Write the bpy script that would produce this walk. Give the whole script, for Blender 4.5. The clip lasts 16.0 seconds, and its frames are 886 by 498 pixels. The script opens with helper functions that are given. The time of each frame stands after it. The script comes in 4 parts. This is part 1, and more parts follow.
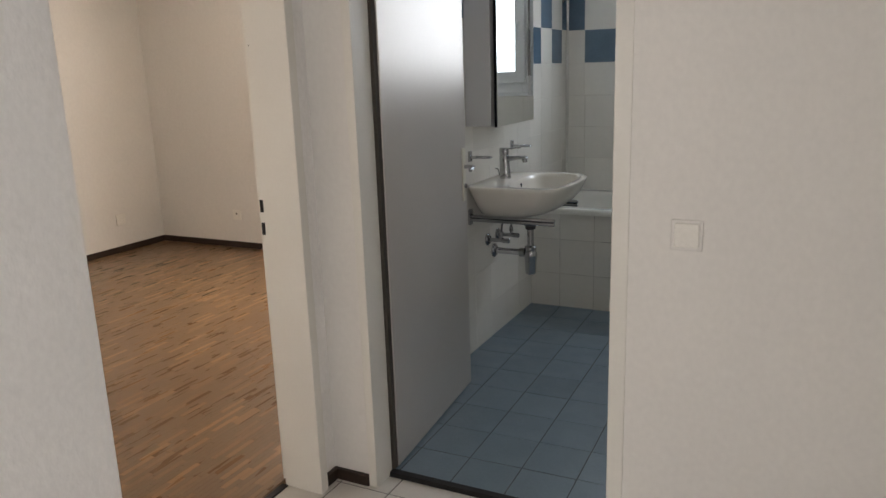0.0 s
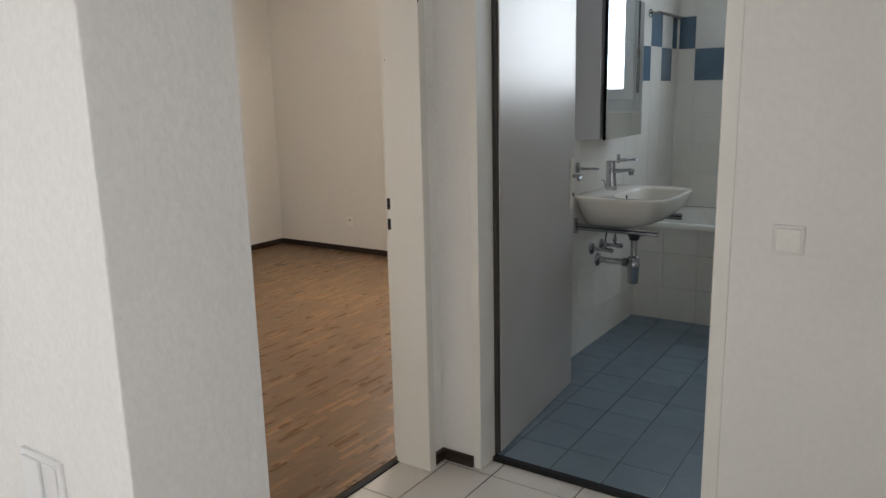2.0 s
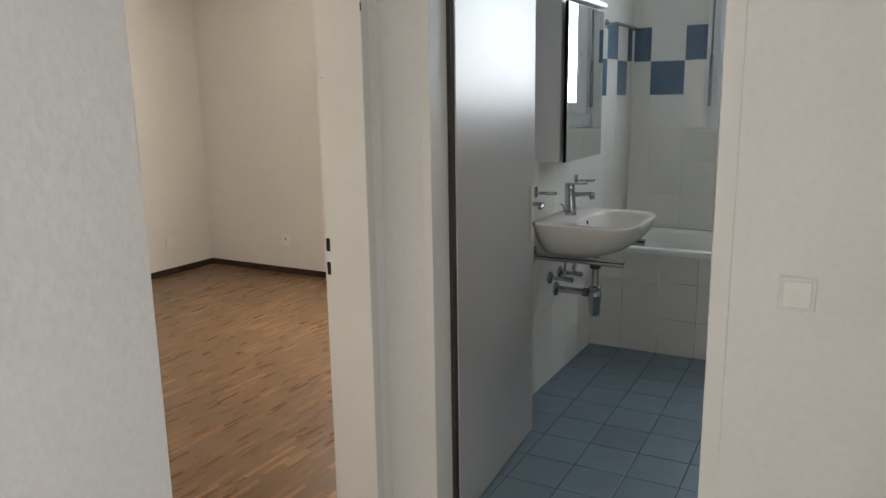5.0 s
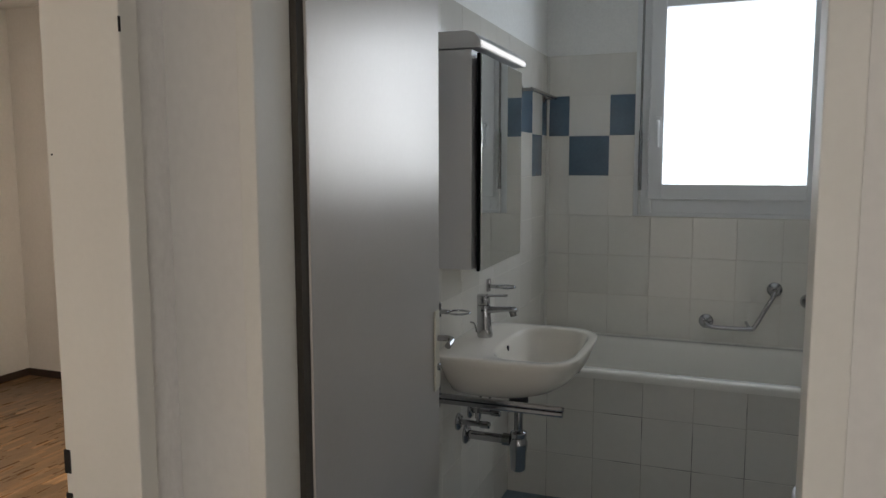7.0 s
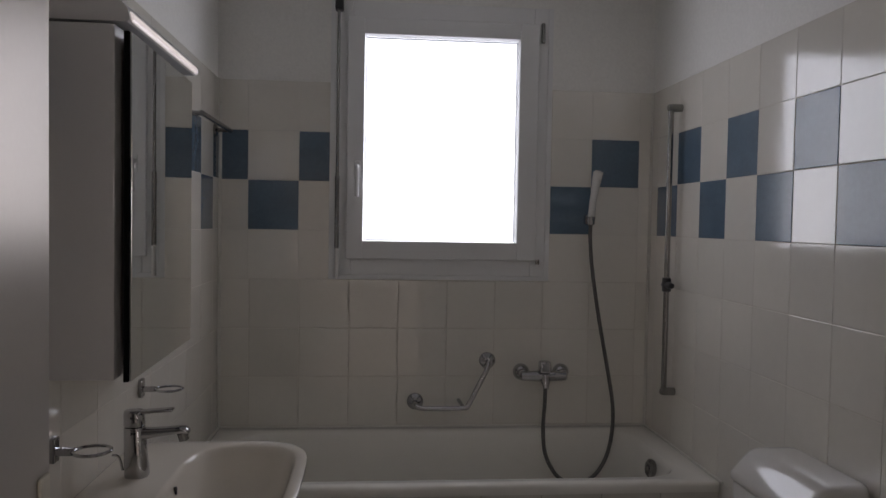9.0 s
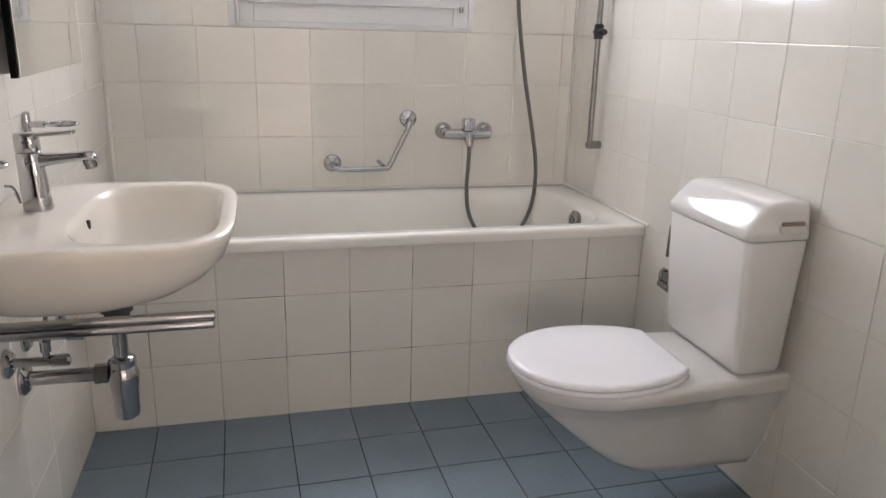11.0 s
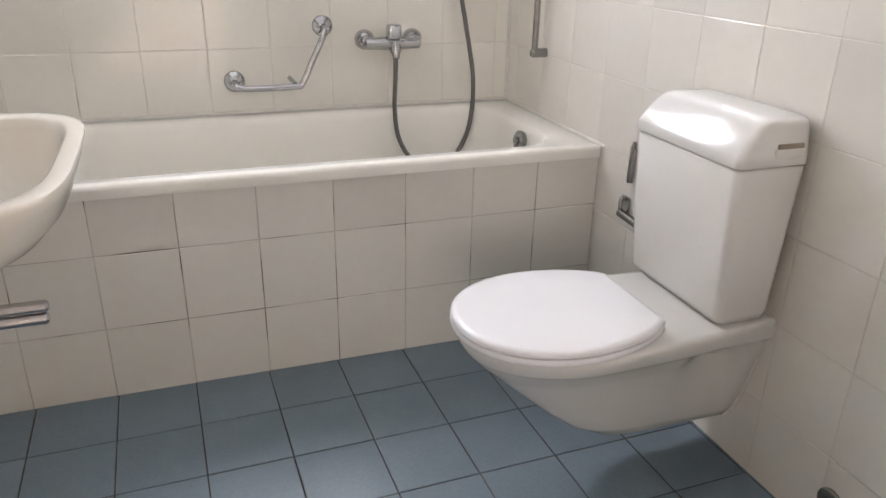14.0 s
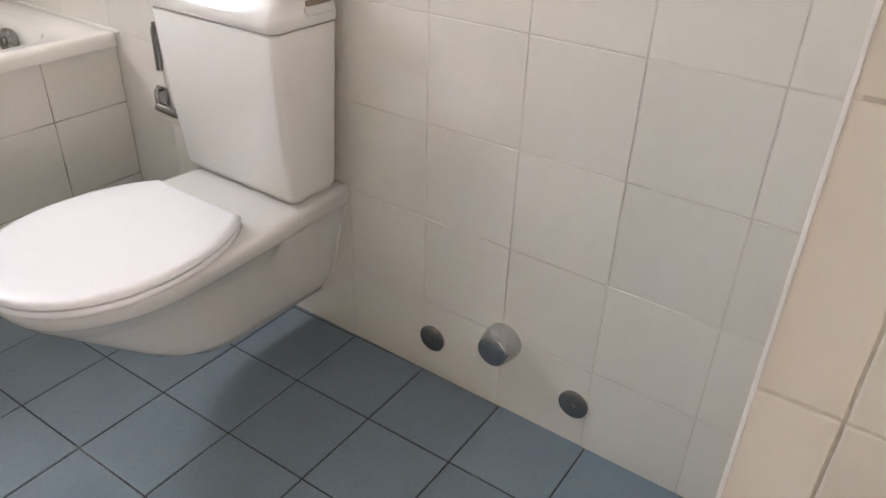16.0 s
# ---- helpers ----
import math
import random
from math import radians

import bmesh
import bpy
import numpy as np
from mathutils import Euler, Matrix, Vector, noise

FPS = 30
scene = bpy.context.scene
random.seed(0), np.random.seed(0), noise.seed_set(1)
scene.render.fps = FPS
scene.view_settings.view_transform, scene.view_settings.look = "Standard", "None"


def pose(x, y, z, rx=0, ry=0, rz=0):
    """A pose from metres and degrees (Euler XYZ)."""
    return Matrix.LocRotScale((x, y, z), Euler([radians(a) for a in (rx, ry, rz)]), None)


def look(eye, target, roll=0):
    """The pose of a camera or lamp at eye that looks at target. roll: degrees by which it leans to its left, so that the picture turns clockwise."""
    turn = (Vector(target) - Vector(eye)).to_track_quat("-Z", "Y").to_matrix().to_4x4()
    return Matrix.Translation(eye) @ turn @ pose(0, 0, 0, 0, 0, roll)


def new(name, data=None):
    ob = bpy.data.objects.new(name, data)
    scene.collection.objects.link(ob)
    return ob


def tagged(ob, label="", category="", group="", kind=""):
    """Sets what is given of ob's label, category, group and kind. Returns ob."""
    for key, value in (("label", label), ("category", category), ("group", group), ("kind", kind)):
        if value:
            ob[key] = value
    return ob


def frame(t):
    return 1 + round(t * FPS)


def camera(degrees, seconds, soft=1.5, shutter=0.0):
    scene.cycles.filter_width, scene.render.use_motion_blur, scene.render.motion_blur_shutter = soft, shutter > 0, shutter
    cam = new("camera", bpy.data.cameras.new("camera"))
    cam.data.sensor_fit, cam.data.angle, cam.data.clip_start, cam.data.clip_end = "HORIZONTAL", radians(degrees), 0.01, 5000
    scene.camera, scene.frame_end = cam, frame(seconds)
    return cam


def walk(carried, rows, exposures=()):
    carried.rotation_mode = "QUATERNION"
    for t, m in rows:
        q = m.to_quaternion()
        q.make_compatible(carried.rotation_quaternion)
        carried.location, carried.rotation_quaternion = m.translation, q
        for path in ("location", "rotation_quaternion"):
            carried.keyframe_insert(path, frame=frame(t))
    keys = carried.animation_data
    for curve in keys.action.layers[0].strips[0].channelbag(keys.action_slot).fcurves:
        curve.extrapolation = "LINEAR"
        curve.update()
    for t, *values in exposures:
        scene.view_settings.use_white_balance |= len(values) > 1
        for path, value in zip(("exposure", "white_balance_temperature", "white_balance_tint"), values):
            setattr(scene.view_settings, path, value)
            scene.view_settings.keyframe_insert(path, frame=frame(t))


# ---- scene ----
# the camera and its walk
cam = camera(61.8, 16.0, soft=1.5)
PATH = [
    (0, (1.451, -4.741, 1.372), (0.577, -3.003, 0.907), -1.9),
    (0.5, (1.479, -4.81, 1.393), (0.444, -3.149, 0.979), -1.9),
    (1, (1.505, -4.902, 1.391), (0.429, -3.263, 0.995), -1.7),
    (1.5, (1.518, -4.939, 1.376), (0.43, -3.309, 0.979), -1.5),
    (2, (1.513, -4.955, 1.35), (0.409, -3.338, 0.941), -1.3),
    (2.5, (1.536, -4.946, 1.35), (0.419, -3.345, 0.916), -1.4),
    (3, (1.541, -4.952, 1.401), (0.459, -3.327, 0.964), -1.2),
    (3.5, (1.497, -4.921, 1.404), (0.482, -3.251, 0.977), -1.1),
    (6, (1.097, -4.254, 1.423), (0.186, -2.508, 1.075), -0.5),
    (6.5, (0.99, -3.977, 1.443), (0.187, -2.166, 1.166), -0.0),
    (7, (0.877, -3.78, 1.45), (0.165, -1.924, 1.227), -0.1),
    (7.5, (0.738, -3.606, 1.5), (0.164, -1.7, 1.306), 0.2),
    (8, (0.681, -3.429, 1.541), (0.379, -1.457, 1.388), 0.6),
    (8.5, (0.663, -3.196, 1.536), (0.618, -1.199, 1.436), 0.8),
    (9, (0.627, -3.053, 1.438), (0.811, -1.062, 1.368), 1.0),
    (9.5, (0.564, -2.973, 1.347), (0.866, -1.002, 1.197), 1.1),
    (10, (0.508, -2.936, 1.274), (0.977, -1.022, 0.933), 1.2),
    (12.5, (0.578, -2.819, 1.192), (1.024, -0.983, 0.538), 0.7),
    (13, (0.638, -2.781, 1.204), (0.932, -0.925, 0.521), 0.4),
    (13.5, (0.649, -2.728, 1.193), (0.908, -0.875, 0.487), 0.4),
    (14, (0.62, -2.557, 1.158), (1.249, -0.828, 0.375), 1.2),
    (14.5, (0.617, -2.448, 1.123), (1.857, -1.092, 0.332), 2.3),
    (15, (0.632, -2.380, 1.093), (2.100, -1.315, 0.250), 2.8),
    (15.5, (0.666, -2.388, 1.077), (2.126, -1.425, 0.106), 2.4),
    (16, (0.728, -2.447, 1.107), (2.144, -1.480, 0.076), 2.1),
]
EXPOSURES = [(0.0, -0.95, 6500, 15), (0.5, -0.92, 6400, 14), (1.0, -1.07, 6250, 13), (1.5, -1.06, 6150, 12), (3.5, -1.03, 6150, 12), (6.0, -0.9, 6300, 12), (7.0, -1.40, 6500, 14), (8.0, -2.06, 6950, 19), (9.5, -2.12, 7000, 27), (10.2, -0.66, 7000, 26),
             (12.3, 0.44, 7050, 23), (14.0, 0.43, 7050, 23), (15.0, 0.50, 7100, 23), (16.0, 0.57, 7250, 24)]
walk(cam, [(t, look(eye, target, roll)) for t, eye, target, roll in PATH], EXPOSURES)

# ---- world, sun, window light ----
world = bpy.data.worlds.new("world")
scene.world = world
world.use_nodes = True
wn = world.node_tree
sky = wn.nodes.new("ShaderNodeTexSky")
sky.sky_type, sky.sun_disc, sky.sun_elevation, sky.sun_rotation = "NISHITA", False, radians(48), radians(200)
wn.links.new(sky.outputs[0], wn.nodes["Background"].inputs[0])
wn.nodes["Background"].inputs[1].default_value = 0.12

sun = new("sun", bpy.data.lights.new("sun", "SUN"))
sun.data.energy, sun.data.angle, sun.data.color = 3.0, radians(0.5), (1.0, 0.95, 0.88)
sun.matrix_world = look((0, 0, 0), (0.28, 0.62, -0.75))


def window_lamp(name, centre, facing, width, height, watts, colour):
    """Skylight standing in a window's opening."""
    lamp = new(name, bpy.data.lights.new(name, "AREA"))
    lamp.data.shape, lamp.data.size, lamp.data.size_y = "RECTANGLE", width, height
    lamp.data.energy, lamp.data.color = watts, colour
    lamp.matrix_world = look(centre, Vector(centre) + Vector(facing))
    return lamp


window_lamp("skylight_bathroom", (0.90, 0.14, 1.775), (0, -1, 0.1), 0.74, 0.94, 25.0, (0.79, 0.90, 1.0))
window_lamp("skylight_bedroom", (-1.35, 0.16, 1.5), (0, -1, -0.15), 1.5, 1.4, 106, (1.0, 0.885, 0.75))
window_lamp("skylight_fill_living", (-1.9, -8.15, 1.45), (0, 1, -0.1), 2.8, 1.7, 62, (1.0, 0.975, 0.945))
# fill for the hall's left wall, from an added side window
window_lamp("skylight_fill_living", (2.78, -6.6, 1.45), (-1, 0.1, -0.1), 1.4, 1.7, 80, (1.0, 0.97, 0.935))


# ---- materials ----
def mat(name, colour, rough=0.5, metal=0.0, vary=0.06, scale=6.0, fine=0.04, fine_scale=90.0, bump=0.0, bump_scale=200.0,
        rough_vary=0.0, rough_scale=3.0, per_piece=0.0, per_island=0.0, skew=1.0, stretch=None, coat=0.0, ior=1.5, dirt=None, dirt_scale=4.0, dirt_at=0.6):
    """A surface with broad and fine variation, bump, uneven gloss, and a tone of its own for each piece."""
    m = bpy.data.materials.new(name)
    m.use_nodes = True
    t = m.node_tree
    b = t.nodes["Principled BSDF"]

    def node(kind, **sets):
        n = t.nodes.new(kind)
        for k, v in sets.items():
            n.inputs[k].default_value = v
        return n

    co = t.nodes.new("ShaderNodeTexCoord").outputs["Object"]
    if per_piece or per_island:
        # each piece reads another part of the grain
        info = t.nodes.new("ShaderNodeObjectInfo") if per_piece else t.nodes.new("ShaderNodeNewGeometry")
        rnd = info.outputs["Random"] if per_piece else info.outputs["Random Per Island"]
        add = t.nodes.new("ShaderNodeVectorMath")
        add.operation = "MULTIPLY_ADD"
        comb = t.nodes.new("ShaderNodeCombineXYZ")
        for k in range(3):
            t.links.new(rnd, comb.inputs[k])
        t.links.new(comb.outputs[0], add.inputs[0])
        add.inputs[1].default_value = (37.0, 23.0, 11.0)
        t.links.new(co, add.inputs[2])
        co = add.outputs[0]
    if stretch:
        mp = t.nodes.new("ShaderNodeMapping")
        mp.inputs["Scale"].default_value = stretch
        t.links.new(co, mp.inputs[0])
        co = mp.outputs[0]

    def noise_at(s, detail=4.0):
        n = node("ShaderNodeTexNoise", Scale=s, Detail=detail)
        t.links.new(co, n.inputs["Vector"])
        return n.outputs["Fac"]

    def value(fac, lo, hi):
        r = node("ShaderNodeMapRange")
        r.inputs["To Min"].default_value, r.inputs["To Max"].default_value = lo, hi
        r.inputs["From Min"].default_value, r.inputs["From Max"].default_value = 0.25, 0.75
        t.links.new(fac, r.inputs["Value"])
        return r.outputs[0]

    def times(a, c):
        n = t.nodes.new("ShaderNodeMath")
        n.operation = "MULTIPLY"
        t.links.new(a, n.inputs[0])
        t.links.new(c, n.inputs[1])
        return n.outputs[0]

    tone = times(value(noise_at(scale), 1 - vary, 1 + vary), value(noise_at(fine_scale), 1 - fine, 1 + fine))
    if per_piece or per_island:
        amount = per_piece or per_island
        r = node("ShaderNodeMapRange")
        low = amount / skew
        r.inputs["To Min"].default_value, r.inputs["To Max"].default_value = 1 - low, 1 + amount
        p = t.nodes.new("ShaderNodeMath")
        p.operation = "POWER"
        p.inputs[1].default_value = skew
        t.links.new(rnd, p.inputs[0])
        t.links.new(p.outputs[0], r.inputs["Value"])
        tone = times(tone, r.outputs[0])
    mix = t.nodes.new("ShaderNodeVectorMath")
    mix.operation = "SCALE"
    mix.inputs[0].default_value = colour
    t.links.new(tone, mix.inputs["Scale"])
    out = mix.outputs[0]
    if dirt:
        d = node("ShaderNodeMapRange")
        d.inputs["From Min"].default_value, d.inputs["From Max"].default_value = dirt_at, dirt_at + 0.12
        t.links.new(noise_at(dirt_scale, 6.0), d.inputs["Value"])
        mc = t.nodes.new("ShaderNodeMix")
        mc.data_type = "RGBA"
        mc.inputs["B"].default_value = (*dirt, 1)
        t.links.new(d.outputs[0], mc.inputs["Factor"])
        t.links.new(out, mc.inputs["A"])
        out = mc.outputs["Result"]
    t.links.new(out, b.inputs["Base Color"])
    b.inputs["Metallic"].default_value = metal
    b.inputs["IOR"].default_value = ior
    b.inputs["Coat Weight"].default_value = coat
    if rough_vary:
        t.links.new(value(noise_at(rough_scale, 3.0), max(0.02, rough - rough_vary), rough + rough_vary), b.inputs["Roughness"])
    else:
        b.inputs["Roughness"].default_value = rough
    if bump:
        bp = node("ShaderNodeBump", Strength=bump, Distance=0.004)
        t.links.new(noise_at(bump_scale, 3.0), bp.inputs["Height"])
        t.links.new(bp.outputs[0], b.inputs["Normal"])
    return m


M_PLASTER = mat("plaster", (0.74, 0.72, 0.68), 0.85, vary=0.03, scale=1.5, fine=0.03, fine_scale=60, bump=0.035, bump_scale=38, stretch=(1, 1, 0.8))
M_ROUGHCAST = mat("roughcast", (0.80, 0.785, 0.755), 0.9, vary=0.03, scale=1.2, fine=0.04, fine_scale=80, bump=0.8, bump_scale=36, stretch=(1, 1, 0.7))
M_PAINT = mat("bathroom_paint", (0.86, 0.85, 0.81), 0.7, vary=0.03, scale=2, bump=0.2, bump_scale=70)
M_CEILING = mat("ceiling_paint", (0.8, 0.79, 0.77), 0.9, vary=0.02, scale=2, bump=0.2, bump_scale=60)
M_TILE = mat("white_glaze", (0.765, 0.732, 0.66), 0.09, vary=0.02, scale=5, fine=0.012, fine_scale=40, bump=0.05, bump_scale=16, rough_vary=0.04, rough_scale=8, per_piece=0.03, ior=1.95)
M_BLUE = mat("blue_glaze", (0.095, 0.155, 0.215), 0.16, vary=0.10, scale=9, fine=0.06, fine_scale=70, bump=0.05, bump_scale=16, per_piece=0.08, ior=1.6)
M_FLOOR = mat("blue_floor_tile", (0.152, 0.204, 0.244), 0.38, vary=0.08, scale=7, fine=0.07, fine_scale=120, bump=0.10, bump_scale=90, rough_vary=0.08, rough_scale=12, per_piece=0.07)
M_GROUT = mat("pale_grout", (0.64, 0.60, 0.53), 0.9, vary=0.10, scale=4, fine=0.1, fine_scale=150, dirt=(0.36, 0.33, 0.29), dirt_scale=4.0, dirt_at=0.60)
M_GROUT_FINE = mat("fine_white_grout", (0.66, 0.63, 0.565), 0.7, vary=0.05, scale=4, fine=0.04, fine_scale=150)
M_GROUT_OLD = mat("stained_grout", (0.52, 0.48, 0.42), 0.9, vary=0.15, scale=5, fine=0.1, fine_scale=150, dirt=(0.14, 0.12, 0.10), dirt_scale=6.0, dirt_at=0.50)
M_DARK_GROUT = mat("dark_grout", (0.045, 0.043, 0.042), 0.9, vary=0.3, scale=5, fine=0.2, fine_scale=150, dirt=(0.16, 0.16, 0.16), dirt_scale=7.0, dirt_at=0.58)
M_HALL_TILE = mat("hall_tile", (0.62, 0.59, 0.54), 0.3, vary=0.04, scale=6, fine=0.03, fine_scale=60, per_piece=0.04)
M_HALL_GROUT = mat("hall_grout", (0.055, 0.050, 0.045), 0.9, vary=0.3, scale=9)
# rare strips up to twice as light: oak tone plus painted-in glints
M_OAK = mat("parquet_oak", (0.170, 0.097, 0.043), 0.30, vary=0.07, scale=3, fine=0.09, fine_scale=22, bump=0.05, bump_scale=35, rough_vary=0.06, per_piece=1.0, skew=7.0, stretch=(9, 1, 9))
M_OAK_FAR = mat("parquet_oak_joined", (0.170, 0.097, 0.043), 0.30, vary=0.07, scale=3, fine=0.09, fine_scale=22, bump=0.05, bump_scale=35, rough_vary=0.06, per_island=1.0, skew=7.0, stretch=(9, 1, 9))
M_SUBFLOOR = mat("parquet_joint", (0.15, 0.086, 0.040), 0.7, vary=0.1)
M_FRAME = mat("frame_paint", (0.73, 0.71, 0.65), 0.38, vary=0.025, scale=3, fine=0.015, bump=0.05, bump_scale=30)
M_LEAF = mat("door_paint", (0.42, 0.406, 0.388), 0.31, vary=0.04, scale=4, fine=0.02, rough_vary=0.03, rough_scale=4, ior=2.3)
# warm reflected light put into the gloss colour against the bluish window
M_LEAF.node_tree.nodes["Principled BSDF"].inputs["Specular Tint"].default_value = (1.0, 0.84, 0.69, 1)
M_REBATE = mat("rebate_strip", (0.05, 0.042, 0.032), 0.8, vary=0.1)
M_DARK_WOOD = mat("dark_baseboard", (0.030, 0.017, 0.011), 0.55, vary=0.2, scale=4, fine=0.2, fine_scale=60)
M_STRIP = mat("threshold_and_hole_black", (0.008, 0.0075, 0.0075), 0.8, vary=0.2)
M_CERAMIC = mat("sanitary_ceramic", (0.66, 0.645, 0.61), 0.07, vary=0.012, scale=3, fine=0.006, rough_vary=0.02)
M_BASIN = mat("basin_ceramic", (0.80, 0.745, 0.655), 0.13, vary=0.012, scale=3, fine=0.006, rough_vary=0.02)
M_ENAMEL = mat("bath_enamel", (0.82, 0.797, 0.73), 0.12, vary=0.02, scale=3, fine=0.008, rough_vary=0.04)
M_SEAT = mat("seat_plastic", (0.82, 0.81, 0.82), 0.26, vary=0.012, scale=3, fine=0.008)
M_CISTERN = mat("cistern_plastic", (0.71, 0.695, 0.66), 0.10, vary=0.015, scale=4, fine=0.01, rough_vary=0.03, ior=1.75)
M_CHROME = mat("chrome", (0.46, 0.46, 0.47), 0.06, metal=1.0, vary=0.04, scale=20)
M_STEEL = mat("brushed_steel", (0.30, 0.295, 0.285), 0.25, metal=1.0, vary=0.06, scale=30)
M_HOSE = mat("hose_metal", (0.17, 0.165, 0.16), 0.32, metal=0.9, vary=0.1, scale=80)
M_MIRROR = mat("mirror_glass", (0.86, 0.88, 0.87), 0.015, metal=1.0, vary=0.0, fine=0.0)
M_BLACK = mat("black_edge", (0.006, 0.006, 0.006), 0.9, vary=0.1, ior=1.15)
M_PVC = mat("window_pvc", (0.80, 0.80, 0.79), 0.3, vary=0.015, scale=3, fine=0.01)
M_CABINET = mat("cabinet_laminate", (0.66, 0.655, 0.65), 0.3, vary=0.02, scale=3, fine=0.01)
M_SWITCH = mat("switch_plastic", (0.78, 0.76, 0.70), 0.35, vary=0.015)
M_PLATE = mat("switch_plate", (0.72, 0.70, 0.66), 0.5, vary=0.02)
M_IVORY = mat("ivory_plate", (0.62, 0.585, 0.48), 0.35, vary=0.04, scale=12)
M_DARK = mat("dark_plastic_and_holes", (0.03, 0.03, 0.032), 0.5, vary=0.1)
M_SILICONE = mat("silicone", (0.70, 0.68, 0.62), 0.5, vary=0.06, scale=8)
M_DIFFUSER = mat("lamp_diffuser", (0.88, 0.88, 0.87), 0.18, vary=0.01)
db = M_DIFFUSER.node_tree.nodes["Principled BSDF"]
db.inputs["Emission Color"].default_value, db.inputs["Emission Strength"].default_value = (1.0, 0.98, 0.95, 1), 2.0
# shade of the flush slot, put into a brown colour
M_SLOT_SHADE = mat("slot_shadow", (0.28, 0.22, 0.17), 0.5, vary=0.15, scale=30)

M_GLASS = bpy.data.materials.new("window_glass")
M_GLASS.use_nodes = True
gb = M_GLASS.node_tree.nodes["Principled BSDF"]
gb.inputs["Base Color"].default_value = (0.97, 0.985, 0.98, 1)
gb.inputs["Transmission Weight"].default_value, gb.inputs["Roughness"].default_value, gb.inputs["IOR"].default_value = 1.0, 0.12, 1.45


# ---- builders ----
def mesh_of(name, bm, material, sharp=35):
    bmesh.ops.recalc_face_normals(bm, faces=bm.faces)
    me = bpy.data.meshes.new(name)
    bm.to_mesh(me)
    bm.free()
    me.materials.append(material)
    kept = [p.use_smooth for p in me.polygons]
    me.set_sharp_from_angle(angle=radians(sharp))
    me.polygons.foreach_set("use_smooth", kept)
    return me


def thing(name, base, label, category, group="", kind=""):
    """An Empty at the base of a thing; its parts are built in world places."""
    ob = new(name)
    ob.location, ob.empty_display_size = base, 0.1
    ob["base"] = [float(v) for v in base]
    return tagged(ob, label, category, group, kind)


def part(name, bm, material, parent=None, label="", sharp=35):
    ob = new(name, mesh_of(name, bm, material, sharp))
    if parent is not None:
        ob.parent = parent
        if parent.type == "EMPTY":
            ob.matrix_parent_inverse = Matrix.Translation(-parent.location)
    return tagged(ob, label)


def setting(name, bm, material, label, category, sharp=35):
    return tagged(part(name, bm, material, None, "", sharp), label, category, "", "structure")


def block(bm, x0, y0, z0, x1, y1, z1, bevel=0.0, seg=2):
    """An upright box between two corners, its edges rounded."""
    made = bmesh.ops.create_cube(bm, size=1.0, matrix=Matrix.Translation(((x0 + x1) / 2, (y0 + y1) / 2, (z0 + z1) / 2)) @ Matrix.Diagonal((abs(x1 - x0), abs(y1 - y0), abs(z1 - z0), 1)))
    if bevel:
        edges = list({e for v in made["verts"] for e in v.link_edges})
        cut = bmesh.ops.bevel(bm, geom=edges, offset=bevel, segments=seg, affect="EDGES", profile=0.5)
        bm.normal_update()
        for f in cut["faces"]:
            # the flat sides stay flat, the rounded edges are smooth
            f.smooth = max(abs(c) for c in f.normal) < 0.9999
    return bm


def boxed(*args, **keys):
    return block(bmesh.new(), *args, **keys)


def loft(bm, rings, first=True, last=True, smooth=True):
    """A skin over closed rings of equally many points."""
    rows = [[bm.verts.new(p) for p in ring] for ring in rings]
    n = len(rows[0])
    for a, b in zip(rows, rows[1:]):
        for k in range(n):
            bm.faces.new((a[k], a[(k + 1) % n], b[(k + 1) % n], b[k])).smooth = smooth
    if first:
        bm.faces.new(rows[0][::-1]).smooth = smooth
    if last:
        bm.faces.new(rows[-1]).smooth = smooth
    return bm


def curve_points(points, steps=8):
    """Points along a smooth line through the given ones."""
    p = [Vector(q) for q in points]
    p = [2 * p[0] - p[1], *p, 2 * p[-1] - p[-2]]
    out = []
    for a, b, c, d in zip(p, p[1:], p[2:], p[3:]):
        for k in range(steps):
            s = k / steps
            out.append(0.5 * (2 * b + (c - a) * s + (2 * a - 5 * b + 4 * c - d) * s * s + (3 * b - a - 3 * c + d) * s ** 3))
    return out + [p[-2]]


def tube(bm, points, radius, seg=14, ridges=0.0):
    """A round bar along a line; radius may be a list."""
    pts = [Vector(q) for q in points]
    up = Vector((0.13, 0.21, 0.97))
    rings = []
    for k, q in enumerate(pts):
        way = (pts[min(k + 1, len(pts) - 1)] - pts[max(k - 1, 0)]).normalized()
        side = (up - way * up.dot(way))
        side = side.normalized() if side.length > 1e-4 else way.orthogonal().normalized()
        up = side
        other = way.cross(side)
        r = radius[k] if isinstance(radius, (list, tuple)) else radius
        r *= 1 + (ridges if k % 2 else 0)
        rings.append([q + r * (math.cos(a) * side + math.sin(a) * other) for a in (2 * math.pi * j / seg for j in range(seg))])
    return loft(bm, rings)


def lathe(bm, base, axis, profile, seg=24):
    """A turned shape: profile of (distance along the axis, radius) from base."""
    w = Vector(axis).normalized()
    u = w.orthogonal().normalized()
    v = w.cross(u)
    b = Vector(base)
    rings = [[b + w * d + r * (math.cos(a) * u + math.sin(a) * v) for a in (2 * math.pi * j / seg for j in range(seg))] for d, r in profile]
    return loft(bm, rings)


